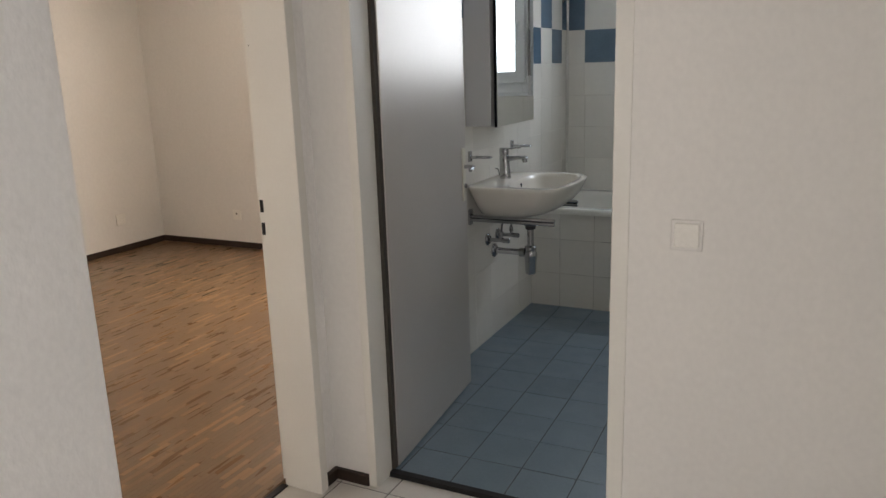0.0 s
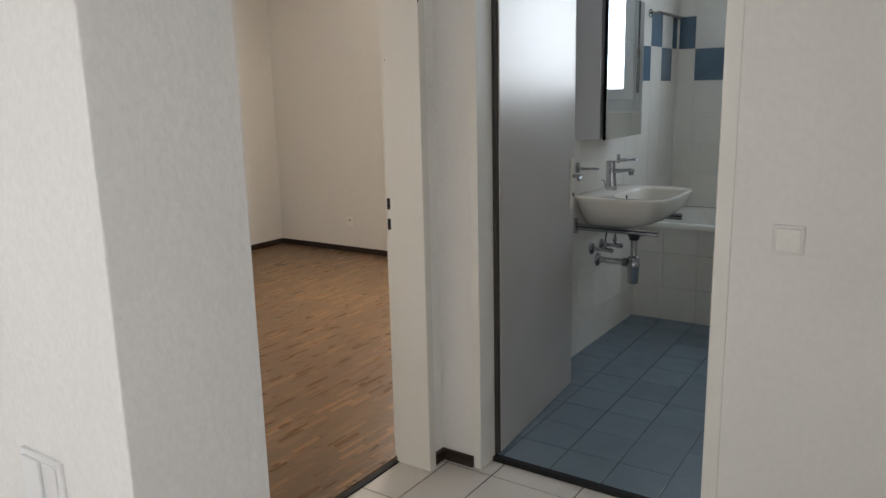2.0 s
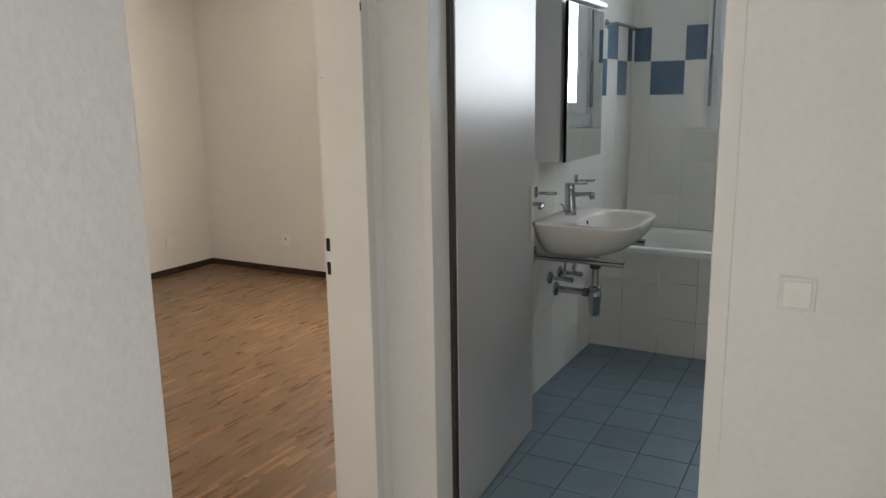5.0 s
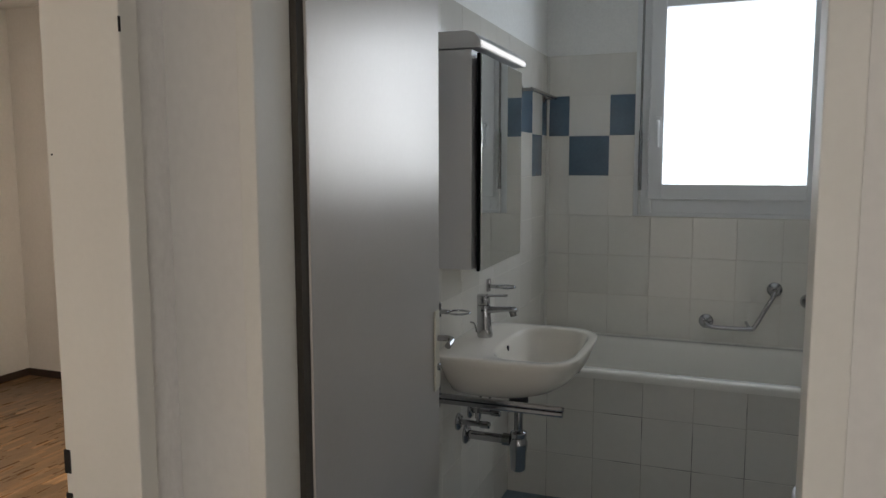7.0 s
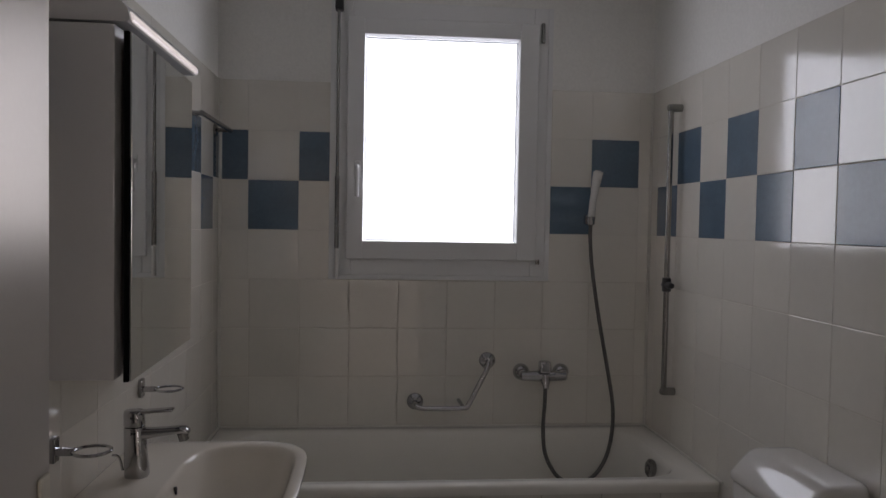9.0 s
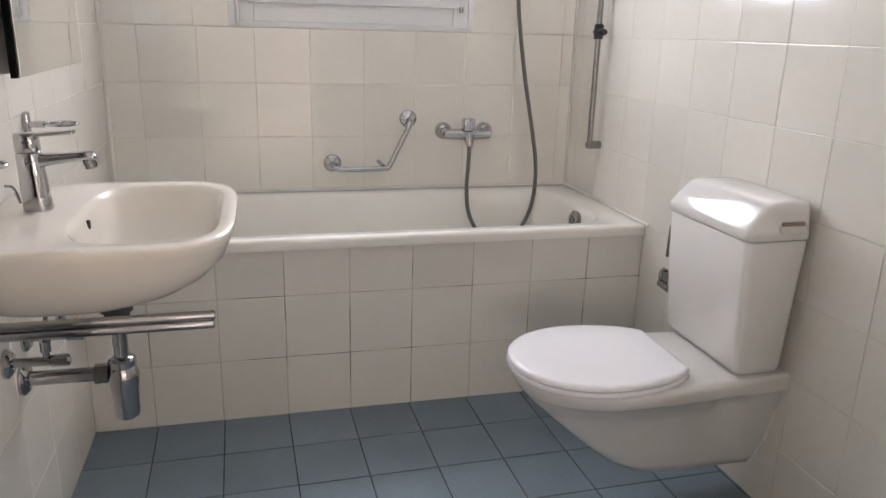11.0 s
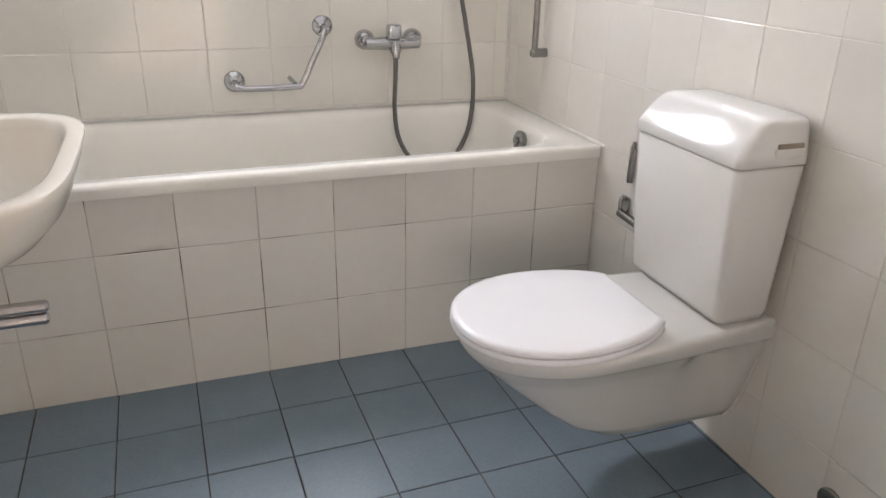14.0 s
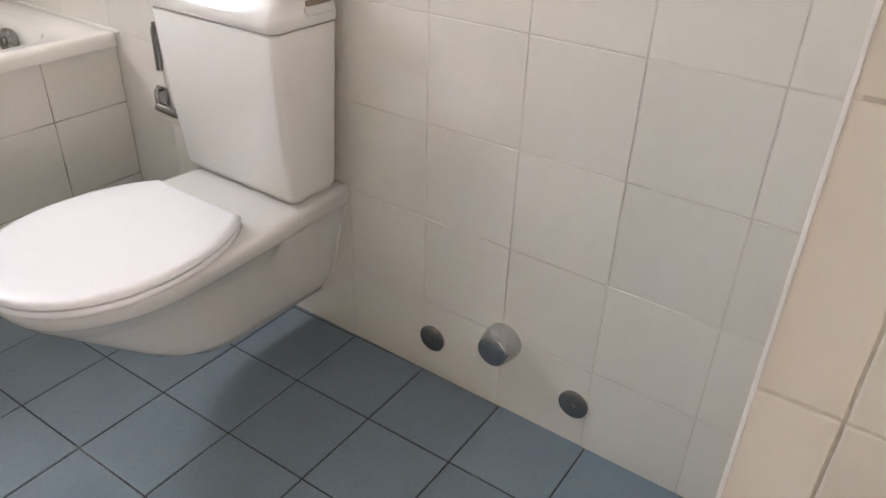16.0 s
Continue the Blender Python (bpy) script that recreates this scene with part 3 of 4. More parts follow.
bath_panel = setting("wall_bath_panel", boxed(0.0, PANEL_Y + DEEP, -0.02, W, PANEL_Y + 0.055, 0.563), M_PAINT, "tiled front panel of the bathtub", "wall")
grout(bath_panel, 0.0, PANEL_Y + 0.002, 0.0, W, PANEL_Y + DEEP + 0.002, 0.563, M_GROUT_OLD)
corner_seal = bmesh.new()
tube(corner_seal, [(0.003, -0.003, 0.59), (0.003, -0.003, 2.0)], 0.009, 8)
setting("trim_corner_basin", corner_seal, M_SILICONE, "off-white silicone in the tiled corner", "trim")
corner_seal = bmesh.new()
tube(corner_seal, [(W - 0.003, -0.003, 0.6), (W - 0.003, -0.003, 2.0)], 0.006, 8)
setting("trim_corner_toilet", corner_seal, M_SILICONE, "off-white silicone in the tiled corner", "trim")

# grab bar
grab = thing("grab_bar", (0.803, -0.01, 0.70), "angled chrome grab bar above the bathtub", "grab bar")
bm = bmesh.new()
tube(bm, curve_points([(0.803, -0.012, 0.697), (0.803, -0.045, 0.693), (0.822, -0.062, 0.682), (0.90, -0.064, 0.680), (0.995, -0.064, 0.682), (1.018, -0.064, 0.692), (1.055, -0.064, 0.765), (1.092, -0.062, 0.838), (1.102, -0.045, 0.862), (1.102, -0.012, 0.868)], 6), 0.0105, 16)
part("bar", bm, M_CHROME, grab)
for x, z in ((0.803, 0.697), (1.102, 0.868)):
    bm = bmesh.new()
    lathe(bm, (x, 0.0, z), (0, -1, 0), [(0, 0.034), (0.010, 0.034), (0.017, 0.029), (0.024, 0.016), (0.026, 0.0)], 26)
    part("rosette", bm, M_CHROME, grab)
bm = bmesh.new()
tube(bm, [(0.985, 0.0, 0.700), (0.995, -0.06, 0.690)], 0.008, 12)
part("wall_pin", bm, M_CHROME, grab)

# bath mixer with hose and hand shower
mixer = thing("bath_mixer", (1.329, -0.02, 0.80), "chrome wall mixer tap above the bathtub", "mixer tap")
for x in (1.246, 1.416):
    bm = bmesh.new()
    lathe(bm, (x, 0.0, 0.820), (0, -1, 0), [(0, 0.034), (0.012, 0.034), (0.026, 0.026), (0.034, 0.018), (0.055, 0.016), (0.058, 0.0)], 26)
    part("rosette", bm, M_CHROME, mixer)
bm = bmesh.new()
tube(bm, [(1.232, -0.055, 0.812), (1.238, -0.055, 0.812), (1.284, -0.057, 0.812), (1.324, -0.058, 0.812), (1.384, -0.057, 0.812), (1.424, -0.055, 0.812), (1.430, -0.055, 0.812)], [0.012, 0.019, 0.021, 0.024, 0.021, 0.019, 0.012], 20)
part("body", bm, M_CHROME, mixer)
bm = bmesh.new()
block(bm, 1.310, -0.090, 0.828, 1.356, -0.044, 0.876, bevel=0.008)
part("lever", bm, M_CHROME, mixer, "chrome lever on the mixer")
bm = bmesh.new()
lathe(bm, (1.336, -0.066, 0.812), (0.0, -0.45, -1), [(0, 0.020), (0.028, 0.019), (0.040, 0.013), (0.052, 0.012)], 18)
part("spout", bm, M_CHROME, mixer)

hose = thing("hand_shower", (1.518, -0.05, 1.45), "white hand shower on a wall holder with a grey metal hose", "hand shower")
bm = bmesh.new()
line = curve_points([(1.334, -0.085, 0.766), (1.330, -0.095, 0.70), (1.322, -0.11, 0.60), (1.332, -0.125, 0.50), (1.380, -0.135, 0.418), (1.45, -0.135, 0.390), (1.525, -0.130, 0.410), (1.583, -0.115, 0.48), (1.613, -0.10, 0.58), (1.620, -0.08, 0.70), (1.599, -0.055, 0.86), (1.564, -0.045, 1.05), (1.532, -0.042, 1.25), (1.519, -0.045, 1.38), (1.518, -0.050, 1.455)], 22)
tube(bm, line, 0.0078, 10, ridges=0.07)
part("hose", bm, M_HOSE, hose, "ribbed grey metal hose")
bm = bmesh.new()
tube(bm, [(1.518, -0.050, 1.445), (1.519, -0.051, 1.47), (1.523, -0.056, 1.54), (1.529, -0.062, 1.59), (1.534, -0.068, 1.628), (1.537, -0.072, 1.657), (1.538, -0.074, 1.664)], [0.011, 0.0145, 0.014, 0.0155, 0.020, 0.020, 0.012], 16)
part("handset", bm, M_CISTERN, hose, "slim white handset")
bm = bmesh.new()
lathe(bm, (1.538, -0.080, 1.642), (0.9, -0.35, -0.25), [(0, 0.018), (0.012, 0.019), (0.015, 0.017)], 20)
part("spray_face", bm, M_CISTERN, hose)
bm = bmesh.new()
block(bm, 1.500, -0.034, 1.442, 1.538, 0.0, 1.482, bevel=0.006)
part("holder", bm, M_CHROME, hose, "chrome wall holder")
bm = bmesh.new()
lathe(bm, (1.518, -0.050, 1.440), (0, 0, 1), [(0, 0.013), (0.004, 0.017), (0.034, 0.019), (0.036, 0.016)], 18)
part("holder_ring", bm, M_CHROME, hose)

# shower rail on the toilet wall
rail = thing("shower_rail", (1.748, -0.30, 0.80), "upright chrome shower rail on wall brackets", "shower rail")
bm = bmesh.new()
tube(bm, [(1.748, -0.300, 0.800), (1.748, -0.300, 1.895)], 0.0105, 16)
part("pole", bm, M_STEEL, rail)
for z in (0.802, 1.893):
    bm = bmesh.new()
    tube(bm, [(W, -0.300, z), (1.742, -0.300, z), (1.735, -0.300, z)], [0.015, 0.015, 0.010], 18)
    part("bracket", bm, M_STEEL, rail)
bm = bmesh.new()
tube(bm, [(1.748, -0.300, 1.19), (1.748, -0.300, 1.242)], 0.017, 16)
tube(bm, [(1.748, -0.278, 1.215), (1.748, -0.340, 1.215), (1.748, -0.352, 1.215)], [0.013, 0.013, 0.010], 14)
part("slider", bm, M_DARK, rail, "dark sliding holder")

# towel rail on the basin wall over the bathtub
towel = thing("towel_rail", (0.0, -0.30, 1.78), "dark metal towel rail on the basin wall", "towel rail")
bm = bmesh.new()
tube(bm, [(0.058, -0.56, 1.785), (0.058, -0.075, 1.785)], 0.009, 12)
part("bar", bm, M_STEEL, towel)
for y in (-0.545, -0.09):
    bm = bmesh.new()
    tube(bm, [(0.0, y, 1.785), (0.058, y, 1.785)], 0.008, 12)
    lathe(bm, (0, y, 1.785), (1, 0, 0), [(0, 0.024), (0.008, 0.024), (0.011, 0.018)], 20)
    part("bracket", bm, M_STEEL, towel)

# ---- washbasin ----
BYC, BZ = -1.343, 0.847
basin = thing("washbasin", (0.24, BYC, 0.63), "wall-hung white ceramic washbasin with rounded corners", "washbasin")
outer = [bowl_ring(0.04, 0.23, BYC, 0.08, 0.676), bowl_ring(0.015, 0.275, BYC, 0.130, 0.681), bowl_ring(0.002, 0.325, BYC, 0.174, 0.694), bowl_ring(0.001, 0.374, BYC, 0.209, 0.715, front=2.9), bowl_ring(0.001, 0.418, BYC, 0.245, 0.746, 4, 3.2),
         bowl_ring(0.001, 0.450, BYC, 0.275, 0.784, 4.5, 3.6), bowl_ring(0.001, 0.464, BYC, 0.290, 0.822, 6, 3.9), bowl_ring(0.001, 0.470, BYC, 0.295, 0.839, 7, 4), bowl_ring(0.002, 0.469, BYC, 0.293, 0.845, 7, 4), bowl_ring(0.006, 0.463, BYC, 0.287, BZ, 7, 4)]
inner = [bowl_ring(0.166, 0.446, BYC, 0.250, BZ, 3.2, 4, mid=0.45), bowl_ring(0.172, 0.440, BYC, 0.243, 0.843, 3.2, 4, mid=0.45), bowl_ring(0.179, 0.434, BYC, 0.236, 0.829, 3.2, 4, mid=0.45), bowl_ring(0.192, 0.420, BYC, 0.215, 0.785, 3, 3.4, mid=0.45),
         bowl_ring(0.212, 0.392, BYC, 0.175, 0.738, 2.6, 2.8, mid=0.45), bowl_ring(0.238, 0.358, BYC, 0.115, 0.718, 2.3, 2.4), bowl_ring(0.266, 0.324, BYC, 0.045, 0.712, 2, 2), bowl_ring(0.280, 0.310, BYC, 0.018, 0.708, 2, 2)]
part("bowl", loft(bmesh.new(), outer + inner), M_BASIN, basin, sharp=60)
# the overflow hole's shade is put into a dark block
bm = bmesh.new()
block(bm, 0.1795, BYC - 0.0045, 0.809, 0.1880, BYC + 0.0045, 0.829, bevel=0.004)
part("overflow_slot", bm, M_DARK, basin, "dark overflow slot")
bm = bmesh.new()
lathe(bm, (0.295, BYC, 0.707), (0, 0, 1), [(0, 0.022), (0.006, 0.022), (0.008, 0.018)], 20)
part("drain", bm, M_CHROME, basin, "chrome drain")

tap = thing("basin_tap", (0.0900, -1.318, BZ), "chrome single-lever basin tap", "tap")


def tap_ring(x, z, rx, ry, p=2.8, n=28):
    """A soft-cornered section of the tap body."""
    out = []
    for k in range(n):
        a = 2 * math.pi * k / n
        c, q = math.cos(a), math.sin(a)
        out.append((x + rx * math.copysign(abs(c) ** (2 / p), c), -1.318 + ry * math.copysign(abs(q) ** (2 / p), q), z))
    return out


part("body", loft(bmesh.new(), [tap_ring(0.0920, BZ, 0.0255, 0.0250), tap_ring(0.0920, BZ + 0.004, 0.0265, 0.0260), tap_ring(0.0900, BZ + 0.030, 0.0252, 0.0244), tap_ring(0.0880, BZ + 0.070, 0.0238, 0.0228), tap_ring(0.0860, BZ + 0.112, 0.0224, 0.0215), tap_ring(0.0860, BZ + 0.114, 0.0214, 0.0205)]), M_CHROME, tap, sharp=50)
part("cap", loft(bmesh.new(), [tap_ring(0.0860, BZ + 0.116, 0.0214, 0.0205), tap_ring(0.0860, BZ + 0.118, 0.0224, 0.0215), tap_ring(0.0850, BZ + 0.146, 0.0220, 0.0212), tap_ring(0.0840, BZ + 0.151, 0.0195, 0.0185), tap_ring(0.0840, BZ + 0.152, 0.012, 0.012)]), M_CHROME, tap, sharp=50)
bm = bmesh.new()
rings = []
for x, z, half, tall in ((0.0960, 0.944, 0.0165, 0.0150), (0.1220, 0.9465, 0.0155, 0.0115), (0.1570, 0.9500, 0.0150, 0.0092), (0.1870, 0.9530, 0.0145, 0.0085), (0.2000, 0.9525, 0.0140, 0.0080), (0.2070, 0.9495, 0.0125, 0.0055), (0.2090, 0.9480, 0.0100, 0.0030)):
    rings.append([(x, -1.318 + half * math.copysign(abs(math.cos(a)) ** 0.6, math.cos(a)), z + tall * math.copysign(abs(math.sin(a)) ** 0.6, math.sin(a))) for a in (2 * math.pi * k / 20 for k in range(20))])
spout = part("spout", loft(bm, rings), M_CHROME, tap, sharp=55)
bm = bmesh.new()
lathe(bm, (0.1920, -1.318, 0.946), (0.25, 0, -1), [(0, 0.0125), (0.008, 0.0125), (0.0095, 0.0115), (0.018, 0.0115), (0.019, 0.009)], 20)
part("aerator", bm, M_STEEL, spout, "steel aerator")
bm = bmesh.new()
block(bm, 0.082, -1.331, 0.990, 0.172, -1.305, 0.997, bevel=0.0028)
bm.transform(Matrix.Translation((0.082, 0, 1.0)) @ Matrix.Rotation(radians(-4), 4, "Y") @ Matrix.Translation((-0.082, 0, -1.0)))
part("lever", bm, M_CHROME, tap, "flat chrome lever")
bm = bmesh.new()
tube(bm, curve_points([(0.0600, -1.318, 0.86), (0.0540, -1.318, 0.885), (0.0480, -1.32, 0.894), (0.0370, -1.322, 0.896)], 5), 0.0028, 8)
part("pull_rod", bm, M_CHROME, tap)

for y in (-1.005, -1.552):
    ring = thing("tumbler_holder", (0.02, y, 0.975), "chrome ring tumbler holder on the basin wall", "tumbler holder", "holders over the basin")
    part("wall_plate", boxed(0.0, y - 0.013, 0.955, 0.012, y + 0.013, 1.005, bevel=0.003), M_CHROME, ring)
    part("arm", boxed(0.010, y - 0.008, 0.969, 0.044, y + 0.008, 0.983, bevel=0.002), M_CHROME, ring)
    bm = bmesh.new()
    loop = [(0.078 + 0.035 * math.cos(a), y + 0.035 * math.sin(a), 0.977) for a in (2 * math.pi * k / 36 for k in range(37))]
    tube(bm, loop, 0.0035, 10)
    part("ring", bm, M_CHROME, ring)

for y, reach in ((-1.565, 0.428), (-1.050, 0.385)):
    rack = thing("towel_bar", (0.0, y, 0.69), "twin chrome towel bar under the washbasin", "towel bar", "bars under the basin")
    part("wall_plate", boxed(0.0, y - 0.016, 0.655, 0.014, y + 0.016, 0.730, bevel=0.003), M_CHROME, rack)
    for z, end in ((0.696, reach), (0.679, reach - 0.002)):
        bm = bmesh.new()
        tube(bm, [(0.010, y, z), (end - 0.003, y, z), (end, y, z)], [0.0088, 0.0088, 0.006], 14)
        part("bar", bm, M_CHROME, rack)

trap = thing("bottle_trap", (0.205, -1.272, 0.36), "chrome bottle trap and waste pipe under the washbasin", "trap")
bm = bmesh.new()
lathe(bm, (0.205, -1.272, 0.352), (0, 0, 1), [(0, 0.021), (0.004, 0.0260), (0.012, 0.0278), (0.070, 0.0305), (0.086, 0.0330), (0.098, 0.0342), (0.108, 0.0338), (0.122, 0.0290), (0.126, 0.0265), (0.127, 0.0300), (0.142, 0.0305), (0.146, 0.0265), (0.150, 0.019)], 26)
part("cup", bm, M_CHROME, trap)
bm = bmesh.new()
tube(bm, [(0.205, -1.272, 0.480), (0.205, -1.272, 0.64)], 0.0165, 18)
part("tailpipe", bm, M_CHROME, trap)
bm = bmesh.new()
lathe(bm, (0.205, -1.272, 0.584), (0, 0, 1), [(0, 0.019), (0.004, 0.026), (0.020, 0.027), (0.024, 0.034), (0.044, 0.035), (0.050, 0.026)], 22)
part("waste_nut", bm, M_DARK, trap, "dark waste nut")
bm = bmesh.new()
tube(bm, [(0.0, -1.266, 0.460), (0.175, -1.272, 0.462)], 0.0165, 18)
part("outlet_pipe", bm, M_CHROME, trap)
bm = bmesh.new()
tube(bm, [(0.148, -1.272, 0.462), (0.176, -1.272, 0.462)], 0.0225, 18)
part("coupling", bm, M_STEEL, trap)
bm = bmesh.new()
lathe(bm, (0.0, -1.266, 0.460), (1, 0, 0), [(0, 0.036), (0.006, 0.036), (0.016, 0.026), (0.018, 0.016)], 26)
part("rosette", bm, M_CHROME, trap)
for y in (-1.350, -1.215):
    valve = thing("stop_valve", (0.0, y, 0.535), "chrome angle stop valve under the washbasin", "valve", "basin stop valves")
    bm = bmesh.new()
    lathe(bm, (0.0, y, 0.535), (1, 0, 0), [(0, 0.031), (0.006, 0.031), (0.014, 0.022), (0.016, 0.012)], 24)
    part("rosette", bm, M_CHROME, valve)
    bm = bmesh.new()
    tube(bm, [(0.010, y, 0.535), (0.085, y, 0.535), (0.087, y, 0.535), (0.118, y, 0.535), (0.122, y, 0.535)], [0.010, 0.010, 0.013, 0.013, 0.009], 16)
    part("body", bm, M_CHROME, valve)
    bm = bmesh.new()
    tube(bm, [(0.078, y, 0.540), (0.078, y, 0.556), (0.078, y, 0.557), (0.078, y, 0.580)], [0.007, 0.007, 0.011, 0.011], 14)
    part("nut", bm, M_CHROME, valve)
    bm = bmesh.new()
    tube(bm, curve_points([(0.078, y, 0.578), (0.080, y + 0.005, 0.61), (0.090, y * 0.6 - 1.318 * 0.4, 0.66), (0.096, -1.318 + (y + 1.318) * 0.2, 0.72)], 6), 0.0048, 10)
    part("riser", bm, M_HOSE, valve, "thin flexible riser")

# ---- mirror cabinet ----
CX, CY0, CY1, CZ0, CZ1 = 0.145, -1.578, -1.045, 1.118, 1.795
cab = thing("mirror_cabinet", (0.0, -1.3, CZ0), "pale grey mirror cabinet with a light strip on top", "cabinet")
part("body", boxed(0.0, CY0, CZ0 + 0.004, CX - 0.017, CY1, CZ1 + 0.012, bevel=0.002), M_CABINET, cab)
door = part("door", boxed(CX - 0.015, CY0 + 0.002, CZ0, CX - 0.005, CY1 - 0.002, CZ1, bevel=0.001), M_BLACK, cab, "black edged cabinet door")
mirror = part("mirror", boxed(CX - 0.005, CY0 + 0.005, CZ0 + 0.001, CX, CY1 - 0.003, CZ1 - 0.001, bevel=0.0012), M_MIRROR, door, "mirror glass")
ajar = Matrix.Translation((CX, CY1, 0)) @ Matrix.Rotation(radians(1.55), 4, "Z") @ Matrix.Translation((-CX, -CY1, 0))
for o in (door, mirror):
    o.data.transform(ajar)
top = bmesh.new()
prof = [(0.0, 1.812), (0.150, 1.812), (0.156, 1.818), (0.152, 1.836), (0.136, 1.856), (0.110, 1.864), (0.0, 1.864)]
loft(top, [[(x, y, z) for x, z in prof] for y in (CY0, CY1)])
part("cornice", top, M_CABINET, cab)
strip = bmesh.new()
prof = [(0.1565, 1.8145), (0.1600, 1.8190), (0.1585, 1.8290), (0.1535, 1.8350), (0.1520, 1.8330), (0.1555, 1.8185)]
loft(strip, [[(x, y, z) for x, z in prof] for y in (CY0 + 0.012, CY1 - 0.004)])
part("light_strip", strip, M_DIFFUSER, cab, "lit white light strip")

# ---- toilet ----
TC = -1.318
toilet = thing("toilet", (1.6, TC, 0.08), "wall-hung white ceramic toilet with a closed lid", "toilet")


def pan(x0, hw, z, rear, xm=1.36, hollow=0.0, slot=0.0, n=44):
    """A ring of the pan: a round front, sides flaring to the wall plate, a soft hollow before the plate and a slot for the bolt."""
    out = []
    for k in range(n):
        a = math.pi * (0.5 + k / (n - 1))
        out.append((xm + (xm - x0) * math.cos(a), TC + hw * math.sin(a), z))
    for s in (-1, 1):
        for k in range(42):
            t = k / 41 if s < 0 else 1 - k / 41
            x = xm + (1.793 - xm) * (0.03 + 0.97 * t)
            soft = max(0.0, min(1.0, (x - 1.56) / 0.12, (1.772 - x) / 0.045))
            deep = max(0.0, min(1.0, (x - 1.652) / 0.02, (1.742 - x) / 0.014))
            h = hw + (rear - hw) * t * t * (2 - t) - hollow * soft * soft * (3 - 2 * soft) - slot * deep
            out.append((x, TC + s * h, z))
    return out


rings = [pan(1.480, 0.032, 0.086, 0.036, 1.60), pan(1.440, 0.050, 0.091, 0.054, 1.57), pan(1.382, 0.062, 0.122, 0.074, 1.54), pan(1.320, 0.073, 0.172, 0.094, 1.50, 0.008), pan(1.254, 0.088, 0.232, 0.110, 1.46, 0.020), pan(1.202, 0.106, 0.280, 0.122, 1.42, 0.032), pan(1.184, 0.116, 0.297, 0.127, 1.41, 0.036, 0.004),
         pan(1.176, 0.121, 0.304, 0.129, 1.40, 0.038, 0.020), pan(1.160, 0.133, 0.320, 0.134, 1.39, 0.040, 0.040), pan(1.146, 0.145, 0.334, 0.138, 1.375, 0.042, 0.050), pan(1.138, 0.154, 0.344, 0.141, 1.37, 0.042, 0.055), pan(1.133, 0.160, 0.3505, 0.144, 1.365, 0.038, 0.055), pan(1.129, 0.165, 0.3545, 0.149, 1.36, 0.002), pan(1.124, 0.170, 0.362, 0.150, 1.36),
         pan(1.117, 0.177, 0.374, 0.150), pan(1.1125, 0.181, 0.385, 0.151), pan(1.112, 0.182, 0.393, 0.151), pan(1.116, 0.179, 0.399, 0.148), pan(1.130, 0.165, 0.402, 0.140)]
part("pan", loft(bmesh.new(), rings), M_CERAMIC, toilet, sharp=55)
# fixing bolts in the notches
for s in (-1, 1):
    bm = bmesh.new()
    tube(bm, [(1.700, TC + s * 0.030, 0.332), (1.700, TC + s * 0.092, 0.332), (1.700, TC + s * 0.096, 0.332)], [0.009, 0.009, 0.006], 14)
    part("bolt", bm, M_STEEL, toilet, "steel fixing bolt")


def seat_ring(shrink, z, n=56):
    """An oval cut straight at the hinge."""
    out = []
    for k in range(n):
        a = 2 * math.pi * k / n
        c, s = math.cos(a), math.sin(a)
        reach = 0.217 if c < 0 else 0.262
        out.append((min(1.318 + (reach - shrink) * c, 1.524 - shrink), TC + (0.189 - shrink) * math.copysign(abs(s) ** 0.92, s), z))
    return out


seat = part("seat", loft(bmesh.new(), [seat_ring(0.006, 0.401), seat_ring(0.001, 0.404), seat_ring(0.0, 0.410), seat_ring(0.002, 0.4155), seat_ring(0.010, 0.4165)]), M_SEAT, toilet, "white plastic seat", sharp=50)
part("lid", loft(bmesh.new(), [seat_ring(0.006, 0.4180), seat_ring(0.002, 0.4195), seat_ring(0.002, 0.427), seat_ring(0.006, 0.4315), seat_ring(0.016, 0.434), seat_ring(0.08, 0.4355), seat_ring(0.17, 0.436)]), M_SEAT, toilet, "closed white lid", sharp=50)
bm = bmesh.new()
tube(bm, [(1.522, TC - 0.085, 0.408), (1.522, TC + 0.085, 0.408)], 0.0055, 12)
part("hinge", bm, M_SEAT, seat)

cist = thing("cistern", (1.70, -1.295, 0.40), "white plastic flushing cistern above the toilet", "cistern")
CC = -1.301


def tank(x0, hw, z, r=0.018, x1=1.777):
    return round_rect(x0, x1, CC - hw - 0.004, CC + hw + 0.004, r, z, 6)


part("tank", loft(bmesh.new(), [tank(1.656, 0.143, 0.4015, x1=1.758), tank(1.640, 0.154, 0.408, x1=1.764), tank(1.630, 0.160, 0.426, x1=1.766), tank(1.615, 0.167, 0.61, x1=1.770), tank(1.608, 0.169, 0.748), tank(1.611, 0.166, 0.752)]), M_CISTERN, cist, sharp=50)
lidr = [tank(1.614, 0.163, 0.753), tank(1.604, 0.172, 0.756), tank(1.602, 0.173, 0.761), tank(1.602, 0.173, 0.772), tank(1.605, 0.172, 0.779), tank(1.606, 0.170, 0.7813), tank(1.6250, 0.167, 0.8065), tank(1.6450, 0.163, 0.8290), tank(1.651, 0.161, 0.8345), tank(1.661, 0.158, 0.8395), tank(1.676, 0.151, 0.8425), tank(1.70, 0.135, 0.8435)]
clid = part("lid", loft(bmesh.new(), lidr), M_CISTERN, cist, "white lid with sloping front", sharp=50)
